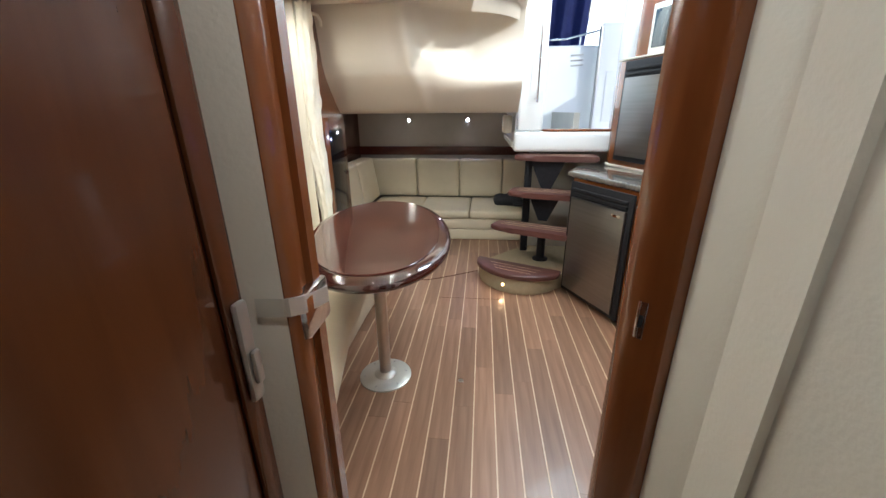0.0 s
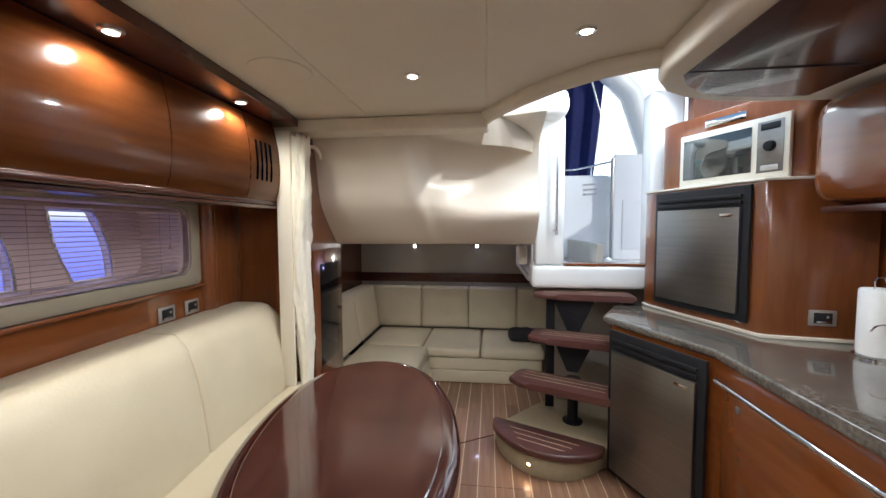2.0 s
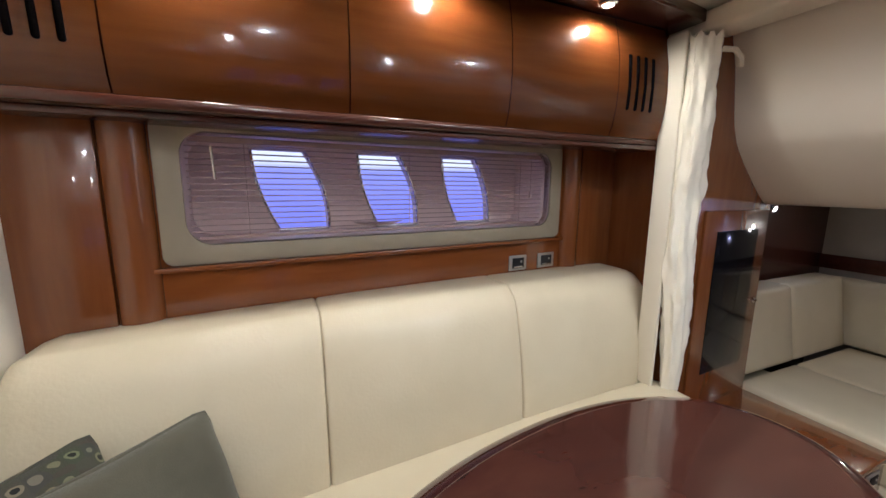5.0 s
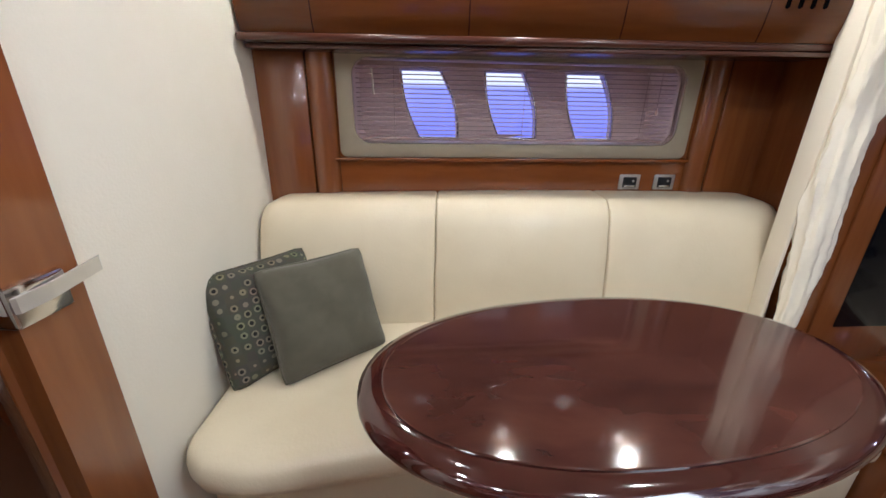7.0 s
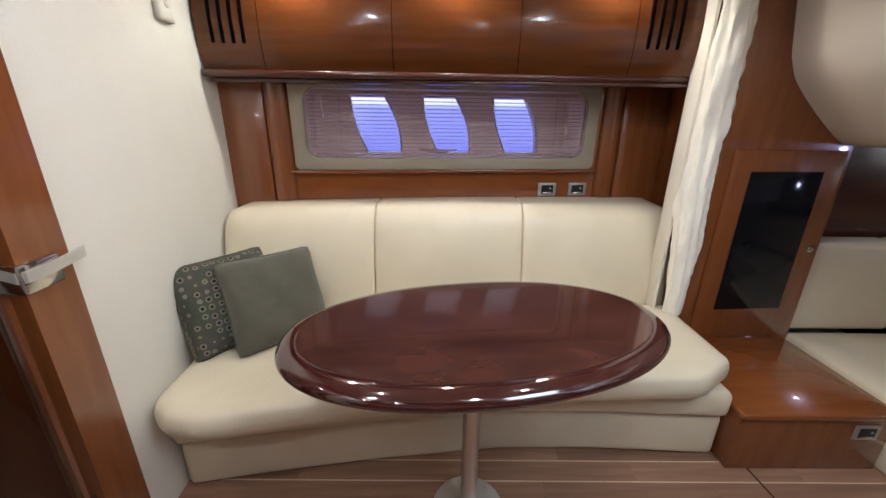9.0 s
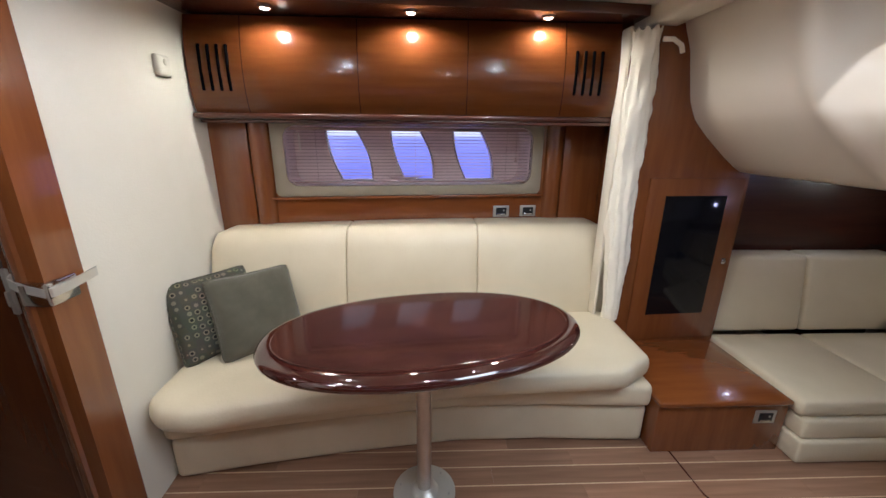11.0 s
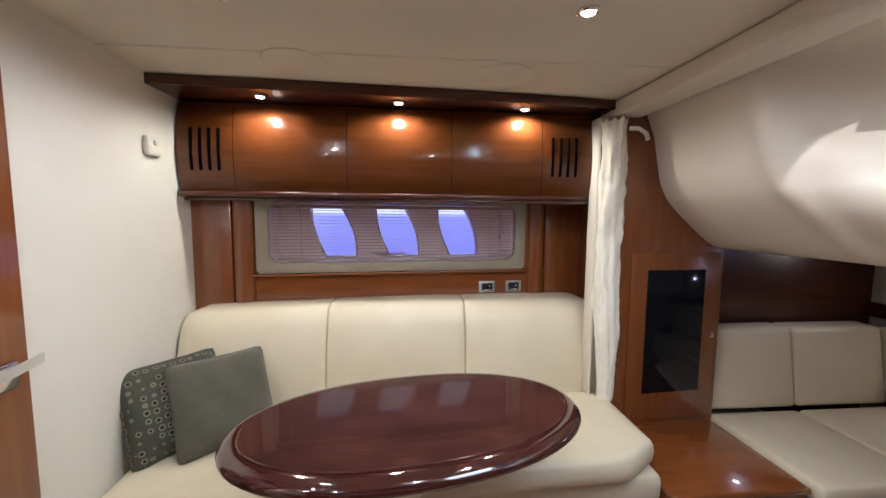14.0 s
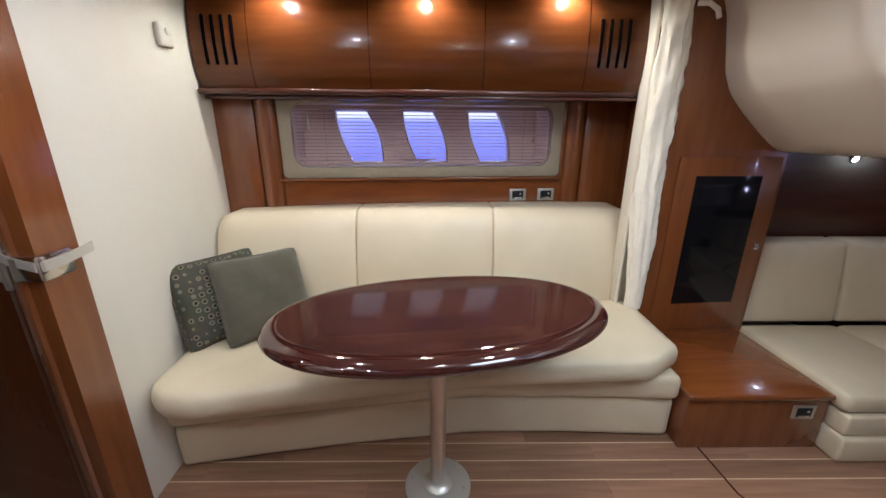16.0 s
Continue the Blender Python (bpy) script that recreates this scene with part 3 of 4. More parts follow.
def sea_glow():
    m = bpy.data.materials.new("water_light")
    m.use_nodes = True
    nt = m.node_tree
    b = nt.nodes["Principled BSDF"]
    co = nt.nodes.new("ShaderNodeTexCoord")
    sep = nt.nodes.new("ShaderNodeSeparateXYZ")
    nt.links.new(co.outputs["Object"], sep.inputs[0])
    n = nt.nodes.new("ShaderNodeTexNoise")
    n.inputs["Scale"].default_value = 5
    add = nt.nodes.new("ShaderNodeMath")
    add.operation = "MULTIPLY_ADD"
    add.inputs[1].default_value = 0.03
    nt.links.new(n.outputs[0], add.inputs[0])
    nt.links.new(sep.outputs[2], add.inputs[2])
    r = nt.nodes.new("ShaderNodeValToRGB")
    e = r.color_ramp.elements
    e[0].position, e[0].color = 0.30, (0.16, 0.17, 0.85, 1)
    e[1].position, e[1].color = 0.502, (0.9, 0.92, 1.0, 1)
    k = e.new(0.488)
    k.color = (0.30, 0.32, 0.93, 1)
    sc = nt.nodes.new("ShaderNodeMath")
    sc.operation = "MULTIPLY"
    sc.inputs[1].default_value = 0.33
    nt.links.new(add.outputs[0], sc.inputs[0])
    nt.links.new(sc.outputs[0], r.inputs[0])
    nt.links.new(r.outputs[0], b.inputs["Emission Color"])
    b.inputs["Emission Strength"].default_value = 1.5
    b.inputs["Base Color"].default_value = (0.1, 0.1, 0.3, 1)
    return m


SEA = sea_glow()
setting(box("backdrop_port", (-2.12, -0.5, 0.2), (-2.10, 3.6, 2.2), SEA), "bright blue violet water and sky outside", "backdrop")
setting(box("backdrop_starboard", (2.30, -0.5, 0.2), (2.32, 3.6, 2.2), SEA), "bright blue violet water and sky outside", "backdrop")


# ---- lamps ----
def downlight(x, y, z, name="downlight", watts=1.0, mat=BULB, colour=(1.0, 0.965, 0.94), aim=(0, 0, -1), rad=0.034):
    turn = Vector(aim).to_track_quat("-Z", "Y").to_matrix().to_4x4()
    m = Matrix.Translation((x, y, z)) @ turn
    top = thing(name, "small round chrome downlight, switched on", "lamp", (x, y, z), "cabin downlights")
    lathe("bezel", [(rad, 0.004), (rad, -0.004), (rad * 0.8, -0.008), (rad * 0.62, -0.005), (rad * 0.62, 0.004)], CHROME, top, m=m, n=24)
    lathe("lens", [(rad * 0.60, -0.0055), (rad * 0.35, -0.0085), (0.001, -0.0095)], mat, top, m=m, n=20)
    data = bpy.data.lights.new("beam", "SPOT")
    data.energy, data.color, data.shadow_soft_size = LAMP * watts, colour, rad * 0.6
    data.spot_size, data.spot_blend = radians(174 if name == "downlight" else 150), 0.6
    lamp = new("beam", data)
    lamp.parent = top
    lamp.matrix_local = turn @ Matrix.Translation((0, 0, -0.024))
    return top


for x, y, watts in ((-0.224, 2.03, 0.85), (0.42, 1.735, 1.2), (-0.235, 0.98, 0.6), (0.42, 0.80, 0.75)):
    downlight(x, y, CEIL - 0.002, watts=watts)
for x, y in ((-1.005, 0.80), (-1.035, 1.45), (-1.07, 2.10)):
    downlight(x, y, 2.033, watts=0.75, colour=(1.0, 0.91, 0.78))
# two unseen soffit lamps, added to brighten the sofa base from starboard
for x, y in ((0.95, 0.55), (0.95, 0.98)):
    downlight(x, y, 1.976, watts=0.6)
downlight(-1.374, 3.95, 1.255, "berth_lamp", 0.06, BULB_C, (0.8, 0.8, 1.0), (1, 0, -0.4), 0.028)
downlight(-0.742, 4.654, 1.22, "berth_lamp", 0.12, BULB, (1.0, 0.92, 0.80), (0, -1, -0.6), 0.028)
downlight(-0.034, 4.654, 1.22, "berth_lamp", 0.12, BULB_C, (0.62, 0.60, 1.0), (0, -1, -0.6), 0.028)
# lobby fill: an added lamp, out of view, for the cream wall and reveal
downlight(0.33, -0.05, CEIL - 0.002, watts=0.34)


# ---- sofa ----
sofa = thing("sofa", "cream leather settee with three back pads and a padded base", "sofa", (-0.85, 1.5, 0))
FRONT = [(0.36, -0.42), (0.42, -0.325), (0.50, -0.275), (0.62, -0.262), (0.88, -0.318), (1.3, -0.405), (1.8, -0.462), (2.3, -0.485), (2.62, -0.495)]
TOE = [(0.36, -0.40), (0.743, -0.472), (1.116, -0.531), (1.664, -0.597), (2.096, -0.60), (2.62, -0.575)]


def to_front(table, back=-1.12):
    def f(p):
        p = p.copy()
        p.y += 0.045 * (p.x + 1.2) * max(0.0, 1 - (p.y - 0.37) / 0.5)
        w = (p.x - back) / (-0.5 - back)
        return Vector((back + w * (blend(p.y, table) - back), p.y, p.z))
    return f


def seat_shape(p):
    q = to_front(FRONT)(p)
    q.x -= 0.10 * smooth01((p.x + 0.80) / 0.30) * smooth01((p.y - 2.40) / 0.2)
    return q


soft("seat_cushion", (-1.12, 0.372, 0.362), (-0.5, 2.61, 0.485), 0.050, LEATHER, sofa, n=(8, 40, 2), puff=(0, 0, 0.006), shape=seat_shape)
soft("base_lower", (-1.12, 0.372, 0.004), (-0.5, 2.61, 0.222), 0.030, LEATHER, sofa, n=(4, 40, 2), shape=to_front(TOE))
soft("base_upper", (-1.12, 0.372, 0.229), (-0.5, 2.61, 0.357), 0.034, LEATHER, sofa, n=(4, 40, 2), shape=to_front([(y, x + 0.028) for y, x in TOE]))


def back_shape(p):
    f = (p.z - 0.45) / 0.545
    wall = -1.235 - 0.105 * (p.y - 0.36)
    depth = (p.x + 1.3) / 0.26
    thick = 0.30 + 0.02 * (p.y - 0.4) - 0.105 * f + 0.02 * math.sin(math.pi * max(0, min(1, f)))
    roll = max(0.0, min(1.0, (f - 0.84) / 0.16))
    thick *= math.sqrt(1 - 0.5 * roll * roll)
    edge = max(0.0, 1 - (p.y - 0.374) / 0.05, 1 - (2.60 - p.y) / 0.09)
    drop = 0.04 * (1 - math.sqrt(max(0.0, 1 - edge * edge))) * smooth01((f - 0.5) / 0.5)
    return Vector((wall + 0.004 + depth * thick, p.y, p.z - drop + 0.012 * math.sin((p.y - 0.4) / 2.1 * math.pi)))


for a, b in ((0.374, 1.0735), (1.0745, 1.8095), (1.8105, 2.60)):
    soft("back_pad", (-1.3, a, 0.45), (-1.04, b, 0.984), 0.012, LEATHER, sofa, n=(4, 16, 16), puff=(0.018, 0, 0.006), shape=back_shape)


def pillow(name, label, mat, centre, u, v, size):
    u, v = Vector(u).normalized(), Vector(v).normalized()
    w = u.cross(v).normalized()
    v = w.cross(u)
    n = 22
    bm = bmesh.new()
    sides = []
    for s in (1, -1):
        rows = []
        for i in range(n + 1):
            row = []
            for j in range(n + 1):
                a, b = 2 * i / n - 1, 2 * j / n - 1
                pinch = 1 - 0.07 * (1 - a * a) * abs(b) ** 4 * 1.0
                pinch2 = 1 - 0.07 * (1 - b * b) * abs(a) ** 4
                edge = max(0.0, (1 - abs(a) ** 3.2) * (1 - abs(b) ** 3.2))
                t = 0.012 + 0.062 * edge ** 0.55 + 0.004 * math.sin(7 * a + 5 * b)
                corner = 1 - 0.07 * abs(a * b) ** 6
                row.append(bm.verts.new((a * size / 2 * pinch2 * corner, b * size / 2 * pinch * corner, s * t)))
            rows.append(row)
        sides.append(rows)
        for i in range(n):
            for j in range(n):
                bm.faces.new((rows[i][j], rows[i + 1][j], rows[i + 1][j + 1], rows[i][j + 1]))
    for i in range(n):
        for j in (0, n):
            bm.faces.new((sides[0][i][j], sides[0][i + 1][j], sides[1][i + 1][j], sides[1][i][j]))
            bm.faces.new((sides[0][j][i], sides[0][j][i + 1], sides[1][j][i + 1], sides[1][j][i]))
    m = Matrix((u, v, w)).transposed().to_4x4()
    m.translation = centre
    top = finish(name, bm, mat, None, True)
    top.matrix_world = m
    tagged(top, label, "pillow", "sofa pillows")
    rim = [(a * size / 2 * (1 - 0.07 * abs(a * b) ** 6), b * size / 2 * (1 - 0.07 * abs(a * b) ** 6), 0) for a, b in [(-1 + 2 * i / 12, -0.93 - 0.07 * abs(2 * i / 12 - 1) ** 4) for i in range(12)] + [(0.93 + 0.07 * abs(2 * i / 12 - 1) ** 4, -1 + 2 * i / 12) for i in range(12)] + [(1 - 2 * i / 12, 0.93 + 0.07 * abs(2 * i / 12 - 1) ** 4) for i in range(12)] + [(-0.93 - 0.07 * abs(2 * i / 12 - 1) ** 4, 1 - 2 * i / 12) for i in range(12)]]
    piping = tube("piping", rim, 0.007, mat, None, 8, True)
    piping.parent = top
    return top


pillow("throw_pillow", "plain olive green throw pillow leaning on the sofa back", OLIVE, (-0.77, 0.69, 0.662), (-0.66, 0.75, 0), (-0.32, -0.30, 0.90), 0.40)
pillow("throw_pillow", "dark green dotted throw pillow in the sofa corner", DOTS, (-0.752, 0.503, 0.657), (-0.80, 0.60, 0), (-0.25, -0.28, 0.92), 0.40)

# ---- table ----
table = thing("dining_table", "oval dark mahogany table, high gloss, on a steel pedestal", "table", (-0.331, 1.51, 0))
TM = Matrix.Translation((-0.316, 1.524, 0)) @ Matrix.Rotation(0.177, 4, "Z")


def oval(a, b, n=72, e=0.93):
    out = []
    for i in range(n):
        t = 2 * math.pi * i / n
        c, s = math.cos(t), math.sin(t)
        out.append((a * math.copysign(abs(c) ** e, c), b * math.copysign(abs(s) ** e, s)))
    return out


def stacked(name, layers, mat, parent, m, smooth=True):
    bm = bmesh.new()
    rings = [[bm.verts.new((x, y, z)) for x, y in oval(a, b)] for a, b, z in layers]
    for p, q in zip(rings, rings[1:]):
        for i in range(len(p)):
            bm.faces.new((p[i], p[(i + 1) % len(p)], q[(i + 1) % len(p)], q[i]))
    bm.faces.new(rings[0])
    bm.faces.new(rings[-1])
    bm.transform(m)
    return finish(name, bm, mat, parent, smooth)


A, B, Z = 0.328, 0.595, 0.82
edge = [(A - 0.05 + 0.05 * math.cos(t), B - 0.05 + 0.05 * math.cos(t), Z - 0.032 + 0.028 * math.sin(t)) for t in [radians(d) for d in range(-90, 91, 15)]]
stacked("rim", [(0.2, 0.45, Z - 0.058), *edge], RIM, table, TM)
stacked("top", [(A - 0.052, B - 0.052, Z - 0.03), (A - 0.052, B - 0.052, Z - 0.001), (A - 0.055, B - 0.055, Z + 0.0005)], TABLE, table, TM, False)
PM = Matrix.Translation((-0.331, 1.51, 0))
lathe("pedestal", [(0.032, 0.015), (0.030, 0.03), (0.030, 0.74), (0.036, 0.745), (0.036, 0.757)], POLE, table, PM)
lathe("base_plate", [(0.135, 0.0), (0.135, 0.006), (0.124, 0.011), (0.06, 0.016), (0.046, 0.03), (0.031, 0.034)], BRACKET, table, PM, 40)
lathe("top_plate", [(0.09, 0.752), (0.09, 0.763)], POLE, table, PM)
for i in range(6):
    a = math.pi / 3 * i + 0.3
    lathe("screw", [(0.006, 0.009), (0.005, 0.0145)], PEWTER, table, PM @ Matrix.Translation((0.108 * math.cos(a), 0.108 * math.sin(a), 0)), 10)

# ---- overhead lockers on the port side ----
over = thing("overhead_locker", "curved glossy cherry overhead lockers with vent slots", "cabinet", (-1.2, 1.45, 1.58))
PROF = [(-1.135, 2.03), (-1.115, 1.96), (-1.10, 1.88), (-1.093, 1.78), (-1.097, 1.70), (-1.108, 1.635), (-1.125, 1.59)]


def locker_face(name, y0, y1, parent, slots=()):
    def sx(y):
        return -0.012 * (y - 1.4)
    bm = bmesh.new()
    ny = 10
    pts = []
    for (xa, za), (xb, zb) in zip(PROF, PROF[1:]):
        pts += [(xa + (xb - xa) * i / 3, za + (zb - za) * i / 3) for i in range(3)]
    pts.append(PROF[-1])
    g = [[bm.verts.new((x + sx(y0 + (y1 - y0) * j / ny), y0 + (y1 - y0) * j / ny, z)) for j in range(ny + 1)] for x, z in pts]
    for p, q in zip(g, g[1:]):
        for j in range(ny):
            bm.faces.new((p[j], p[j + 1], q[j + 1], q[j]))
    bmesh.ops.solidify(bm, geom=bm.faces[:], thickness=0.02)
    return finish(name, bm, CHERRY_H, parent, True)


SEAMS = [0.365, 0.63, 1.184, 1.725, 2.215, 2.50]
for i, (a, b) in enumerate(zip(SEAMS, SEAMS[1:])):
    locker_face("end_panel" if i in (0, 4) else "door", a + 0.002, b - 0.002, over)
for y0 in (0.425, 2.265):
    for i in range(4):
        y = y0 + i * 0.043
        x = -1.092 - 0.012 * (y - 1.4)
        soft("vent_slot", (x - 0.015, y, 1.69), (x + 0.0035, y + 0.017, 1.90), 0.008, VOID, over, n=(1, 1, 4), shape=lambda p: Vector((p.x - 0.45 * (p.z - 1.775) ** 2, p.y, p.z)))
box("carcass", (-1.42, 0.365, 1.60), (-1.16, 2.50, 2.03), DARK, over)
soft("ledge", (-1.30, 0.362, 1.562), (-1.075, 2.535, 1.592), 0.012, DARK, over, n=(2, 10, 1), shape=lambda p: Vector((p.x - 0.03 * (p.y - 0.4), p.y, p.z)))
box("ledge_shadow_strip", (-1.28, 0.365, 1.545), (-1.13, 2.50, 1.561), DARK, over, 0.003)
val = setting(prism("trim_valance", [(-1.45, 0.362), (-0.885, 0.362), (-0.91, 0.9), (-0.95, 1.6), (-1.0, 2.35), (-1.03, 2.57), (-1.45, 2.57)], 2.035, CEIL - 0.002, DARK, r=0.005), "dark mahogany valance holding three downlights", "trim")


# ---- switches ----
def socket(name, label, m):
    top = thing(name, label, "socket", m.translation, "wall sockets")
    box("plate", (-0.052, -0.036, 0.0), (0.052, 0.036, 0.008), PEWTER, top, 0.004, m=m)
    box("insert", (-0.034, -0.024, 0.0075), (0.034, 0.024, 0.011), BLACK, top, 0.002, m=m)
    box("strip", (-0.026, -0.022, 0.0105), (0.026, -0.014, 0.0125), CHROME, top, 0.001, m=m)
    lathe("button", [(0.006, 0.010), (0.005, 0.013)], PEWTER, top, m @ Matrix.Translation((0.016, 0.006, 0)), 10)
    return top


for u in (1.635, 1.81):
    socket("wall_socket", "pewter wall socket on the cherry panel", PORT @ Matrix.Translation((u, -0.001, 1.033)) @ UP)

# ---- curtain, post, wing panel ----
setting(box("trim_curtain_post", (-1.135, 2.494, 0.48), (-1.045, 2.512, 1.998), LINER, r=0.006), "cream upright trim beside the curtain", "trim")
curtain = thing("tied_curtain", "gathered ivory curtain hanging by the wing panel", "curtain", (-1.0, 2.58, 0.47))
bm = bmesh.new()
rows = []
for k in range(121):
    f = k / 120
    z = 1.975 - 1.50 * f
    w = blend(f, [(0, 0.060), (0.03, 0.058), (0.3, 0.065), (0.62, 0.066), (0.72, 0.062), (0.85, 0.052), (1.0, 0.040)])
    cx = blend(f, [(0, -1.02), (0.5, -1.028), (0.75, -1.018), (1, -1.02)]) + 0.006 * math.sin(9 * f)
    cy = blend(f, [(0, 2.566), (0.6, 2.566), (1, 2.58)])
    row = []
    for i in range(48):
        a = 2 * math.pi * i / 48
        r = 1 + 0.06 * math.sin(9 * a + 2.2 * math.sin(5 * f)) + 0.13 * noise.noise(Vector((2.2 * math.cos(a), 2.2 * math.sin(a), 13 * f))) + 0.05 * math.sin(4 * a + 14 * f) + 0.02 * math.sin(16 * a - 9 * f) + 0.11 * noise.noise(Vector((2.6 * math.cos(a), 2.6 * math.sin(a), 38 * f))) + 0.045 * math.sin(31 * f + 3 * a)
        row.append(bm.verts.new((cx + 0.85 * w * r * math.cos(a), cy + w * r * math.sin(a), z + (0.012 * math.sin(9 * a) if k == 0 else 0))))
    rows.append(row)
for p, q in zip(rows, rows[1:]):
    for i in range(48):
        bm.faces.new((p[i], p[(i + 1) % 48], q[(i + 1) % 48], q[i]))
bm.faces.new(rows[0])
bm.faces.new(rows[-1])
finish("cloth", bm, CURTAIN, curtain, True)
tube("tie_strap", [(-0.985, 2.625, 1.93), (-0.96, 2.66, 1.925), (-0.958, 2.70, 1.90), (-0.965, 2.715, 1.87)], 0.011, CURTAIN, curtain, 8)

wing = setting(prism("wall_wing", [(-1.55, 2.62), (-1.018, 2.62), (-1.064, 3.266), (-1.55, 3.266)], 0.3, 2.07, CHERRY), "tall cherry wing panel beside the berth", "wall")
WP = along((-1.018, 2.62), (-1.064, 3.266)) @ UP
cab = thing("media_locker", "cherry locker door with smoked glass, closed", "cabinet", (-1.03, 2.95, 0.33))
prism("door", [(0.075, 0.335), (0.618, 0.335), (0.618, 1.285), (0.075, 1.285)], 0.001, 0.013, CHERRY, cab, 0.003, m=WP)
prism("glass", [(0.172, 0.496), (0.527, 0.496), (0.527, 1.191), (0.172, 1.191)], 0.0125, 0.0165, SMOKE, cab, 0.001, m=WP)
lathe("latch", [(0.011, 0.012), (0.011, 0.018), (0.006, 0.022), (0.006, 0.026)], CHROME, cab, WP @ Matrix.Translation((0.592, 0.816, 0)), 16)
box("latch_plate", (0.580, 0.800, 0.0125), (0.604, 0.832, 0.016), CHROME, cab, 0.002, m=WP)

blk = thing("side_bench", "low glossy cherry bench box beside the sofa", "bench", (-0.78, 2.93, 0))
box("body", (-1.50, 2.622, 0.0), (-0.515, 3.262, 0.272), CHERRY, blk, 0.003)
box("top", (-1.10, 2.615, 0.272), (-0.495, 3.264, 0.30), CHERRY_H, blk, 0.010, 3)
socket("wall_socket", "pewter outlet plate on the bench front", Matrix.Translation((-0.514, 3.15, 0.205)) @ Matrix.Rotation(radians(90), 4, "Z") @ UP)

# ---- aft berth ----
berth = thing("berth_settee", "cream leather L shaped berth settee with loose pads", "sofa", (-0.3, 4.2, 0))
soft("base_lower", (-1.37, 3.275, 0.0), (-0.425, 3.80, 0.125), 0.018, LEATHER, berth, n=(4, 4, 1))
soft("base_upper", (-1.37, 3.285, 0.127), (-0.44, 3.80, 0.232), 0.018, LEATHER, berth, n=(4, 4, 1))
soft("seat_pad", (-1.10, 3.27, 0.234), (-0.455, 3.845, 0.325), 0.030, LEATHER, berth, n=(6, 6, 2), puff=(0, 0, 0.008))
soft("seat_pad", (-1.10, 3.85, 0.234), (-0.52, 4.50, 0.325), 0.030, LEATHER, berth, n=(6, 6, 2), puff=(0, 0, 0.008))
for x0, x1 in ((-0.515, 0.03), (0.035, 0.60)):
    soft("seat_pad", (x0, 3.79, 0.236), (x1, 4.50, 0.325), 0.030, LEATHER_B, berth, n=(6, 6, 2), puff=(0, 0, 0.008))
soft("front_lower", (-0.55, 3.81, 0.0), (0.58, 4.55, 0.115), 0.016, LEATHER_B, berth, n=(6, 4, 1))
soft("front_upper", (-0.55, 3.815, 0.117), (0.58, 4.55, 0.233), 0.016, LEATHER_B, berth, n=(6, 4, 1))
for a, b in ((3.272, 3.86), (3.865, 4.48)):
    soft("side_pad", (-1.25, a, 0.326), (-1.085, b, 0.80), 0.028, LEATHER, berth, n=(2, 5, 5), puff=(0.014, 0, 0), shape=lambda p: Vector((p.x - 0.15 * (p.z - 0.33) - 0.02, p.y, p.z)))
for a, b in ((-1.27, -0.645), (-0.64, -0.122), (-0.117, 0.395), (0.40, 0.90)):
    soft("back_pad", (a, 4.49, 0.328), (b, 4.63, 0.775), 0.026, LEATHER_B, berth, n=(5, 2, 5), puff=(0, 0.014, 0), shape=lambda p: Vector((p.x, p.y + 0.02 * (p.z - 0.33), p.z)))
cloth = thing("black_bag", "small crumpled black bag on the berth", "bag", (0.45, 4.15, 0.33))
soft("body", (0.30, 4.02, 0.332), (0.60, 4.24, 0.42), 0.035, CLOTH, cloth, n=(8, 6, 2), puff=(0.01, 0.01, 0.02), shape=lambda p: Vector((p.x, p.y, p.z + (0.018 * noise.noise(p * 14) if p.z > 0.35 else 0))))
soft("flap", (0.50, 3.98, 0.334), (0.70, 4.12, 0.385), 0.02, CLOTH, cloth, n=(5, 4, 1), shape=lambda p: Vector((p.x, p.y, p.z + (0.012 * noise.noise(p * 17) if p.z > 0.35 else 0))))
light_sw = thing("cabin_fan", "small ivory fitting under the moulding", "fitting", (0.36, 3.6, 1.2))
soft("body", (0.33, 3.50, 1.13), (0.41, 3.66, 1.283), 0.02, PLASTIC, light_sw, n=(2, 2, 3))
lathe("cap", [(0.012, 0.0), (0.012, 0.012), (0.006, 0.016)], CHROME, light_sw, Matrix.Translation((0.37, 3.55, 1.278)), 12)

# ---- companionway steps ----
stair = thing("companionway_steps", "wood treads on a black steel stringer above a carpeted plinth", "stairs", (0.6, 2.9, 0))
plinth = [(0.15, 2.87), (0.17, 2.76), (0.22, 2.66), (0.30, 2.575), (0.40, 2.525), (0.50, 2.51), (0.60, 2.53), (0.70, 2.59), (0.755, 2.64), (0.86, 2.70), (1.0, 3.32), (0.60, 3.32), (0.45, 3.20)]
prism("plinth", plinth, 0.0, 0.125, CARPET, stair, 0.008)


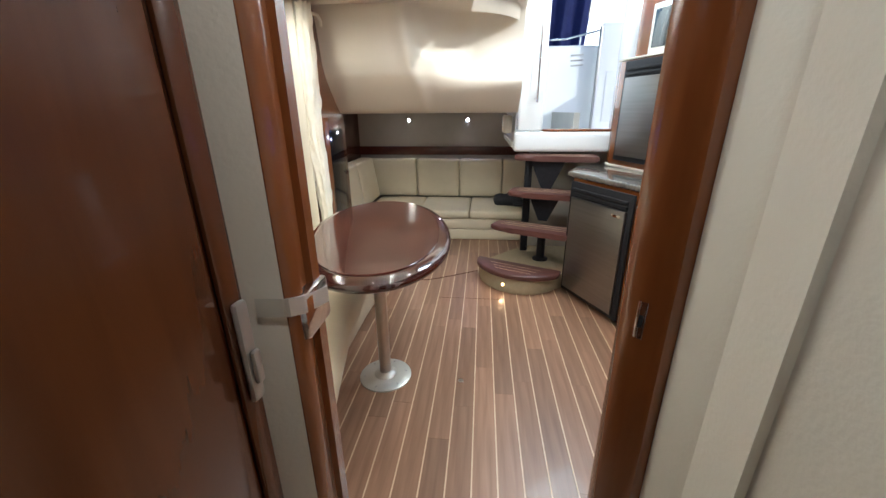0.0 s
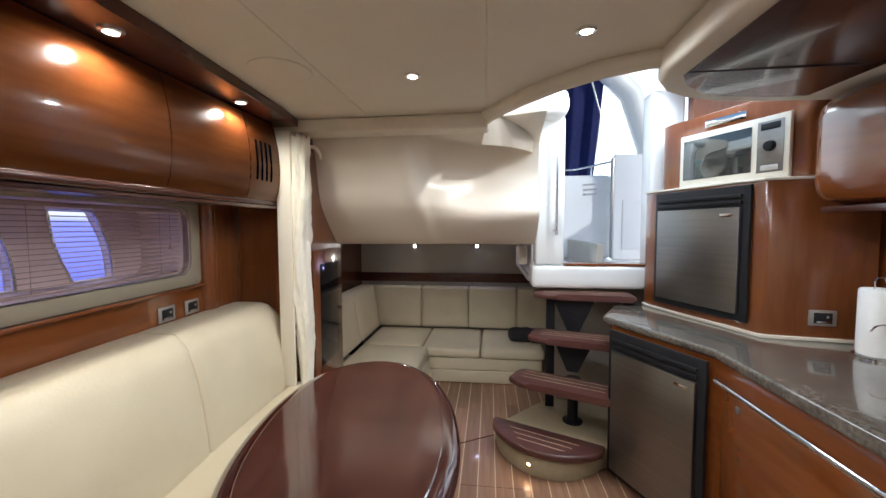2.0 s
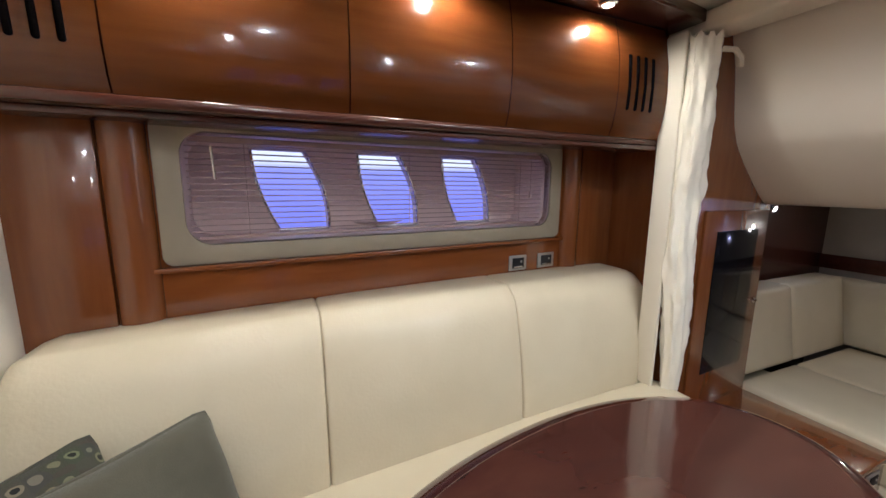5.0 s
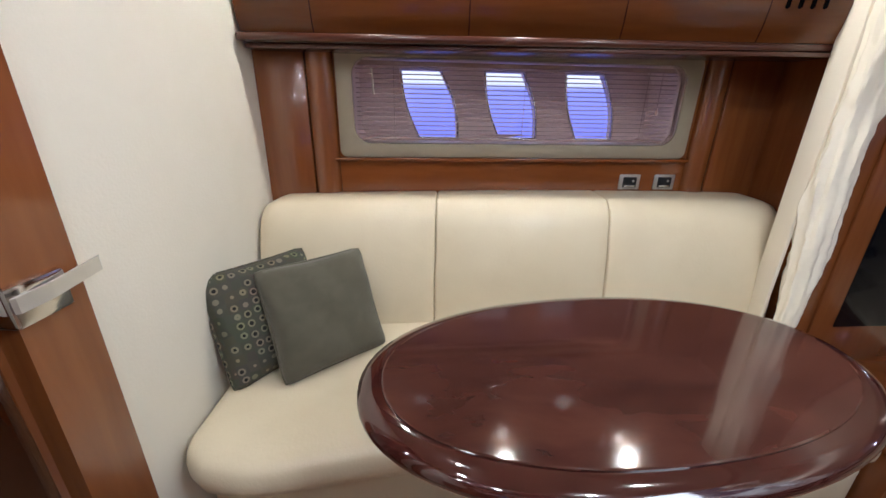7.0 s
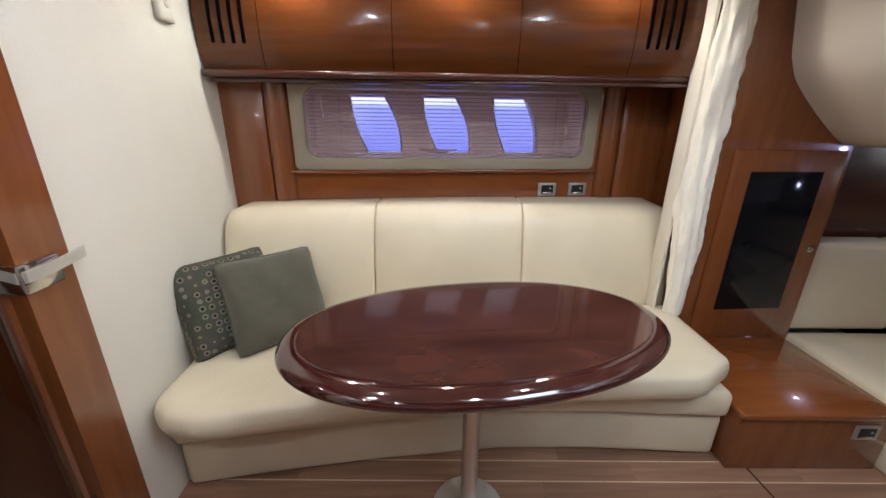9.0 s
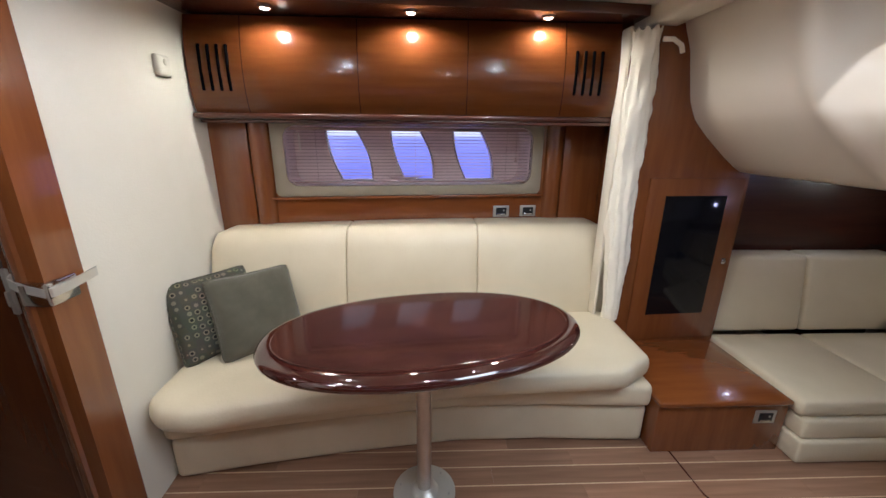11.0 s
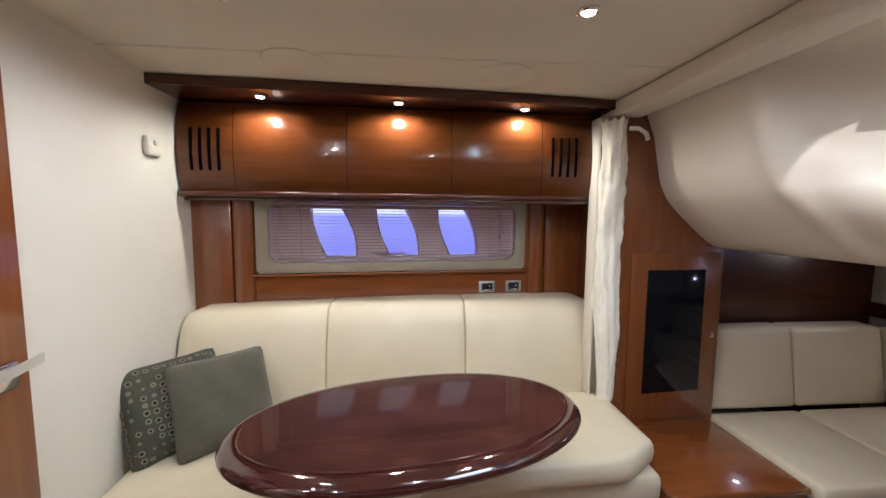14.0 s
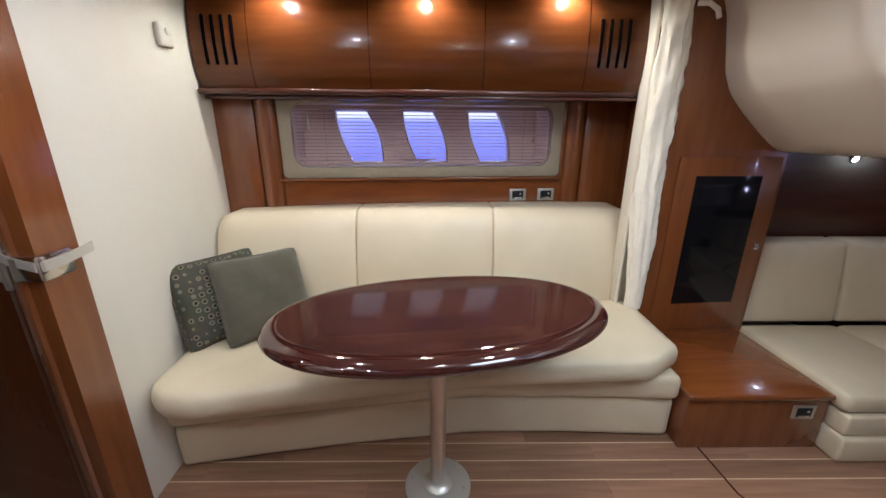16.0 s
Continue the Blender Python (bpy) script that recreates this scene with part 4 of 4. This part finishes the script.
def tread(a, b, wide, z, bulge, parent):
    """A tread from its free tip a to its inner end b; its front edge bows out."""
    m = along(a, b)
    L = (Vector(b) - Vector(a)).length
    pts = []
    for i in range(25):
        f = i / 24
        pts.append((L * f, -bulge * math.sin(math.pi * min(1, f * 0.98)) ** 0.55 if bulge > 0.1 else -0.05 * (1 - (1 - min(1, f * 5)) ** 2)))
    back = [(L, wide)] + [(L * 0.10 * (1 - math.sin(t)) + 0.0, wide * math.sin(math.pi / 2 - t * 0.999) ** 0.5) for t in [math.pi / 2 * i / 6 for i in range(1, 6)]] if bulge < 0.1 else [(L, 0.03), (0.0, 0.03)]
    t = prism("tread", pts + back, z - 0.042, z, TREAD, parent, 0.014, 3, m=m)
    rows = (0.045, 0.095, 0.145) if bulge < 0.1 else (-0.05, -0.10, -0.15)
    for y in rows:
        x0, x1 = (0.07, L - 0.04) if bulge < 0.1 else (0.10 + abs(y) * 0.8, L - 0.10 - abs(y) * 0.6)
        box("inlay", (x0, y - 0.0022, z - 0.002), (x1, y + 0.0022, z + 0.0006), HOLLY, parent, m=m)
    return t


tread((0.135, 2.88), (0.765, 2.60), 0.05, 0.165, 0.235, stair)
tread((0.235, 2.85), (0.80, 2.60), 0.19, 0.465, 0.05, stair)
tread((0.365, 2.955), (0.90, 2.80), 0.21, 0.715, 0.05, stair)
tread((0.415, 3.09), (1.06, 3.01), 0.16, 0.98, 0.05, stair)
SC = (0.665, 3.03)
lathe("foot", [(0.065, 0.125), (0.065, 0.135), (0.04, 0.142), (0.034, 0.15), (0.034, 0.42)], IRON, stair, Matrix.Translation((SC[0], SC[1] - 0.06, 0)), 24)


def gusset(z0, z1, w0, w1, cx, cy, lean):
    m = along((cx, cy), (cx + 1, cy - lean))
    bm = bmesh.new()
    for y in (-0.012, 0.012):
        bm.faces.new([bm.verts.new((x, y, z)) for x, z in ((-w0, z0), (w0, z0), (w1, z1), (-w1, z1))])
    bmesh.ops.bridge_loops(bm, edges=bm.edges[:])
    bm.transform(m)
    return finish("gusset", bm, IRON, stair)


gusset(0.46, 0.675, 0.035, 0.13, SC[0], SC[1] - 0.04, 0.3)
gusset(0.70, 0.94, 0.035, 0.14, SC[0] + 0.02, SC[1] + 0.05, 0.2)
box("upright", (0.515, 3.17, 0.12), (0.575, 3.20, 0.97), IRON, stair, 0.004)
lathe("collar", [(0.05, 0.40), (0.05, 0.424)], IRON, stair, Matrix.Translation((SC[0], SC[1] - 0.06, 0)), 20)
downlight(0.335, 2.553, 0.07, "step_lamp", 0.02, BULB_S, (1.0, 0.6, 0.3), (-0.35, -0.9, -0.15), 0.016)

# ---- galley ----
galley = thing("galley_counter", "cherry galley cabinet under a speckled granite top", "cabinet", (1.3, 1.5, 0))
prism("worktop", [(0.765, 2.674), (0.785, 2.62), (1.042, 2.10), (1.048, 1.4), (1.035, 0.365), (1.765, 0.365), (1.79, 3.04), (1.12, 3.12), (0.92, 2.99)], 0.878, 0.918, GRANITE, galley, 0.012, 3)
prism("carcass", [(0.80, 2.66), (0.80, 2.63), (1.065, 2.095), (1.065, 0.37), (1.75, 0.37), (1.75, 3.0), (1.12, 3.08), (0.93, 2.96)], 0.07, 0.877, CHERRY_H, galley)
prism("toe_kick", [(0.83, 2.66), (1.09, 2.1), (1.09, 0.37), (1.75, 0.37), (1.75, 3.0), (1.12, 3.08)], 0, 0.07, DARK, galley)
for y0, y1 in ((1.30, 2.03), (0.40, 1.29)):
    box("door", (1.048, y0, 0.10), (1.064, y1, 0.785), CHERRY_H, galley, 0.004)
lathe("door_latch", [(0.014, 0), (0.014, 0.004), (0.009, 0.006)], PEWTER, galley, Matrix.Translation((1.048, 1.93, 0.735)) @ Matrix.Rotation(radians(-90), 4, "Y"), 16)
tube("towel_rail", [(1.045, 2.03, 0.815), (1.012, 2.01, 0.815), (1.008, 1.7, 0.815), (1.004, 0.9, 0.815), (1.045, 0.88, 0.815)], 0.010, CHROME, galley)


def fridge(name, label, a, b, z0, z1, at, handle):
    """A built in fridge whose front runs in plan from a to b."""
    m = along(a, b) @ UP
    L = (Vector(b) - Vector(a)).length
    top = thing(name, label, "refrigerator", at)
    f = 0.035
    prism("frame", [(0, z0), (L, z0), (L, z1), (0, z1)], 0.004, 0.022, BLACK, top, 0.004, m=m)
    prism("door", [(f, z0 + f), (L - f, z0 + f), (L - f, z1 - f - 0.07), (f, z1 - f - 0.07)], 0.021, 0.042, STEEL, top, 0.005, m=m)
    for i in range(2):
        zz = z1 - f - 0.055 + i * 0.03
        prism("grille_bar", [(f, zz), (L - f, zz), (L - f, zz + 0.018), (f, zz + 0.018)], 0.021, 0.036, BLACK, top, 0.004, m=m)
    prism("badge", [(L - f - 0.10, z1 - f - 0.115), (L - f - 0.03, z1 - f - 0.115), (L - f - 0.03, z1 - f - 0.098), (L - f - 0.10, z1 - f - 0.098)], 0.0415, 0.0435, CHROME, top, 0.001, m=m)
    return top


fridge("undercounter_fridge", "stainless fridge in a black frame under the counter", (0.795, 2.60), (1.040, 2.105), 0.045, 0.862, (0.9, 2.35, 0.045), True)
tower = thing("galley_tower", "glossy cherry tower for fridge and microwave on the counter", "cabinet", (1.4, 2.65, 0.9))
prism("lower_body", [(1.125, 3.03), (1.128, 2.96), (1.36, 2.315), (1.385, 2.300), (1.77, 2.24), (1.77, 3.03)], 0.922, 1.645, CHERRY, tower, 0.004)
prism("plinth", [(1.115, 3.04), (1.118, 2.955), (1.352, 2.302), (1.385, 2.285), (1.77, 2.225), (1.77, 3.04)], 0.9185, 0.934, LINER, tower, 0.003)
prism("shelf", [(1.118, 3.035), (1.12, 2.96), (1.352, 2.305), (1.385, 2.29), (1.77, 2.23), (1.77, 3.035)], 1.645, 1.658, LINER, tower, 0.004)
prism("upper_body", [(1.225, 3.03), (1.235, 2.96), (1.52, 2.315), (1.54, 2.30), (1.77, 2.25), (1.77, 3.03)], 1.659, 2.07, CHERRY, tower, 0.004)
fridge("icebox", "small stainless icebox in a black frame", (1.137, 2.88), (1.337, 2.350), 0.975, 1.632, (1.25, 2.6, 0.975), False)
MW = along((1.265, 2.865), (1.498, 2.352)) @ UP
micro = thing("microwave_oven", "built in white microwave with a dark window", "microwave", (1.38, 2.6, 1.660))
ML = 0.563
prism("case", [(0, 1.666), (ML, 1.666), (ML, 1.965), (0, 1.965)], 0.004, 0.030, PLASTIC, micro, 0.006, m=MW)
prism("window", [(0.025, 1.705), (0.40, 1.705), (0.40, 1.930), (0.025, 1.930)], 0.0295, 0.033, OVEN, micro, 0.002, m=MW)
prism("control_panel", [(0.425, 1.695), (0.54, 1.695), (0.54, 1.940), (0.425, 1.940)], 0.0295, 0.032, STEEL, micro, 0.002, m=MW)
prism("display", [(0.44, 1.898), (0.525, 1.898), (0.525, 1.930), (0.44, 1.930)], 0.0315, 0.0335, BLACK, micro, 0.001, m=MW)
lathe("knob", [(0.026, 0.031), (0.026, 0.042), (0.020, 0.052)], BLACK, micro, MW @ Matrix.Translation((0.483, 1.820, 0)), 20)
box("button", (0.445, 1.705, 0.0315), (0.52, 1.730, 0.0345), PEWTER, micro, 0.002, m=MW)
vent = thing("hinged_handle", "chrome lift handle above the microwave", "handle", (1.36, 2.62, 2.010))
prism("plate", [(0.14, 1.985), (0.36, 1.985), (0.36, 2.025), (0.14, 2.025)], 0.004, 0.022, CHROME, vent, 0.006, m=MW)
prism("slot", [(0.15, 1.995), (0.35, 1.995), (0.35, 2.002), (0.15, 2.002)], 0.0215, 0.0235, PEWTER, vent, m=MW)
socket("wall_socket", "pewter outlet plate on the tower side", along((1.385, 2.300), (1.77, 2.24)) @ Matrix.Translation((0.20, -0.004, 1.025)) @ UP)

uc = thing("galley_locker", "curved cherry overhead locker above the galley", "cabinet", (1.6, 1.3, 1.5))
soft("front", (1.45, 0.37, 1.52), (1.79, 2.235, 1.975), 0.10, CHERRY_H, uc, n=(3, 10, 3))
box("bottom_rail", (1.50, 0.372, 1.490), (1.79, 2.20, 1.519), DARK, uc, 0.006)
for y in (0.95, 1.55):
    box("door_gap", (1.4485, y, 1.56), (1.452, y + 0.004, 1.94), BLACK, uc)
sof = [(0.72, 0.362), (0.715, 1.86), (0.745, 1.98), (0.82, 2.09), (0.93, 2.175), (1.08, 2.235), (1.30, 2.275), (1.78, 2.30), (1.78, 0.362)]
setting(prism("ceiling_galley_soffit", sof, 1.985, CEIL - 0.001, LINER, r=0.02, seg=3), "cream soffit over the galley with a rounded end", "ceiling")
setting(prism("trim_soffit_panel", [(0.80, 0.40), (0.80, 1.90), (0.86, 2.0), (0.97, 2.10), (1.13, 2.16), (1.30, 2.18), (1.42, 2.18), (1.42, 0.40)], 1.978, 1.984, DARK, r=0.002), "dark glossy mahogany panel under the soffit", "trim")
for a, b in (((0.80, 1.35), (1.42, 1.35)), ((0.80, 1.86), (1.42, 1.86))):
    setting(tube("trim_panel_joint", [(*a, 1.9775), (*b, 1.9775)], 0.002, BLACK, n=6), "joint in the soffit panel", "trim")

roll = thing("paper_towel_holder", "white paper towel roll on a chrome wire stand", "towel holder", (1.62, 2.05, 0.918))
RM = Matrix.Translation((1.62, 2.06, 0.918))
lathe("stand", [(0.07, 0.0), (0.07, 0.008), (0.02, 0.012)], CHROME, roll, RM)
lathe("roll", [(0.058, 0.012), (0.06, 0.02), (0.06, 0.265), (0.055, 0.272), (0.02, 0.272)], PAPER, roll, RM)
tube("wire", [RM @ Vector(p) for p in ((-0.02, 0, 0.27), (-0.02, 0, 0.30), (-0.012, 0, 0.315), (0.012, 0, 0.315), (0.02, 0, 0.30), (0.02, 0, 0.27))], 0.003, CHROME, roll, 8)
tube("arm", [RM @ Vector((-0.03 + 0.045 * math.cos(a) - 0.01, -0.062, 0.10 + 0.045 * math.sin(a) if a > 0 else 0.0)) for a in [0] + [math.pi * i / 8 for i in range(1, 8)]], 0.003, CHROME, roll, 8)
faucet = thing("galley_faucet", "chrome faucet on the granite counter", "faucet", (1.45, 1.45, 0.918))
FM = Matrix.Translation((1.45, 1.45, 0.918))
lathe("foot", [(0.028, 0), (0.028, 0.01), (0.018, 0.02), (0.016, 0.06)], CHROME, faucet, FM, 20)
tube("spout", [FM @ Vector(p) for p in ((0, 0, 0.05), (0, 0, 0.14), (-0.03, 0, 0.18), (-0.09, 0, 0.185), (-0.13, 0, 0.165))], 0.011, CHROME, faucet)

# ---- small fixtures ----
hook = thing("door_catch", "pale metal door catch strap round the cherry post", "door catch", (-0.15, 0.43, 1.05))
box("clamp", (-0.200, 0.345, 1.000), (-0.099, 0.432, 1.075), CHROME, hook, 0.008)
strap = [(-0.138, 0.303), (-0.108, 0.318), (-0.100, 0.345), (-0.097, 0.42), (-0.108, 0.437), (-0.16, 0.444), (-0.255, 0.446)]
inner = [(x - 0.006, y - 0.005) for x, y in strap[::-1]]
bm = bmesh.new()
lo = [bm.verts.new((x, y, 1.030 + 0.12 * max(0, -0.13 - x) + 0.35 * max(0, 0.40 - y))) for x, y in strap + inner]
hi = [bm.verts.new((x, y, 1.058 + 0.12 * max(0, -0.13 - x) + 0.35 * max(0, 0.40 - y))) for x, y in strap + inner]
for k in range(len(lo)):
    kk = (k + 1) % len(lo)
    bm.faces.new((lo[k], lo[kk], hi[kk], hi[k]))
for k in range(len(strap) - 1):
    e = len(lo) - 1 - k
    bm.faces.new((lo[k], lo[k + 1], lo[e - 1], lo[e]))
    bm.faces.new((hi[k], hi[k + 1], hi[e - 1], hi[e]))
finish("strap", bm, BRACKET, hook)
lathe("bolt", [(0.007, 0), (0.007, 0.006)], BLACK, hook, Matrix.Translation((-0.185, 0.4375, 1.050)) @ Matrix.Rotation(radians(-90), 4, "X"), 12)
strike = thing("strike_plate", "small chrome strike plate on the door post", "strike plate", (0.4245, 0.4705, 0.955))
SM = Matrix.Translation((0.4245, 0.4705, 0)) @ Matrix.Rotation(radians(-45), 4, "Z")
box("plate", (-0.008, -0.0025, 0.955), (0.008, 0.001, 1.025), CHROME, strike, 0.001, m=SM)
box("slot", (-0.003, -0.0035, 0.978), (0.004, -0.002, 1.000), BLACK, strike, m=SM)
leaf = thing("cabin_door", "glossy cherry cabin door standing open", "door", (-0.2, -0.1, 0))
DM = along((-0.232, -0.566), (-0.163, 0.290))
DL = 0.859
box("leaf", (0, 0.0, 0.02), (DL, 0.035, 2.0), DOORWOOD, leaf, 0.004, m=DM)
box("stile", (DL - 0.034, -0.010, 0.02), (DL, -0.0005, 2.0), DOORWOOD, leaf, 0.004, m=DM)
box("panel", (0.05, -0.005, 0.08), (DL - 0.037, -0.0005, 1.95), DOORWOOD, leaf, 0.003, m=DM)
box("latch_case", (DL - 0.028, -0.022, 0.955), (DL - 0.006, -0.0105, 1.105), PEWTER, leaf, 0.006, m=DM)
box("latch_lever", (DL - 0.024, -0.030, 0.985), (DL - 0.010, -0.0215, 1.035), PEWTER, leaf, 0.004, m=DM)
det = thing("wall_detector", "small ivory detector on the cream bulkhead", "detector", (-0.89, 0.362, 1.77))
soft("body", (-0.935, 0.360, 1.725), (-0.845, 0.392, 1.815), 0.018, PLASTIC, det, n=(3, 1, 3))
lathe("sensor", [(0.014, 0), (0.012, 0.006), (0.004, 0.009)], PLASTIC, det, Matrix.Translation((-0.89, 0.391, 1.785)) @ Matrix.Rotation(radians(-90), 4, "X"), 16)
for x, y in ((-0.70, 1.05), (-0.755, 1.91)):
    sp = thing("ceiling_speaker", "round cream speaker grille flush in the headliner", "speaker", (x, y, CEIL))
    lathe("grille", [(0.125, 0.0), (0.125, -0.004), (0.112, -0.008), (0.02, -0.009)], LINER, sp, Matrix.Translation((x, y, CEIL - 0.0005)), 40)

# ---- teak and holly sole ----
strip = box("holly", (-0.0028, -1.28, -0.0055), (0.0028, 4.6, 0.0004), HOLLY, floor)
x0, PITCH = -1.138, 0.0985
shapes = {}
for i in range(23):
    x = x0 + i * PITCH
    if i:
        s = strip.copy()
        scene.collection.objects.link(s)
    else:
        s = strip
    s.matrix_basis = Matrix.Translation((x, 0, 0))
    y = -1.28
    k = 0
    while y < 4.6:
        length = (0.7, 1.0, 1.3)[(i * 5 + k * 3 + (i * k) % 2) % 3]
        if k == 0:
            length = (0.5, 0.9, 0.7, 1.1)[i % 4]
        length = min(length, 4.6 - y)
        key = round(length, 2)
        if key not in shapes:
            shapes[key] = box("plank", (0.0029, 0.0004, -0.0055), (PITCH - 0.0029, length - 0.0004, 0.0), TEAK, floor).data
            p = [o for o in floor.children if o.data == shapes[key]][0]
        else:
            p = new("plank", shapes[key])
            p.parent = floor
        p.matrix_basis = Matrix.Translation((x, y, 0))
        y += length
        k += 1
tube("hatch_joint", [(-0.60, 2.715, 0.0), (-0.28, 2.73, 0.0), (-0.17, 2.78, 0.0), (0.14, 2.96, 0.0)], 0.004, DARK, floor, 8)
tube("hatch_joint", [(-0.15, 2.43, -0.0022), (0.30, 2.43, -0.0022)], 0.003, DARK, floor, 8)
lathe("lift_ring", [(0.014, 0.0), (0.014, 0.002), (0.008, 0.003)], CHROME, floor, Matrix.Translation((0.07, 1.50, 0)), 16)
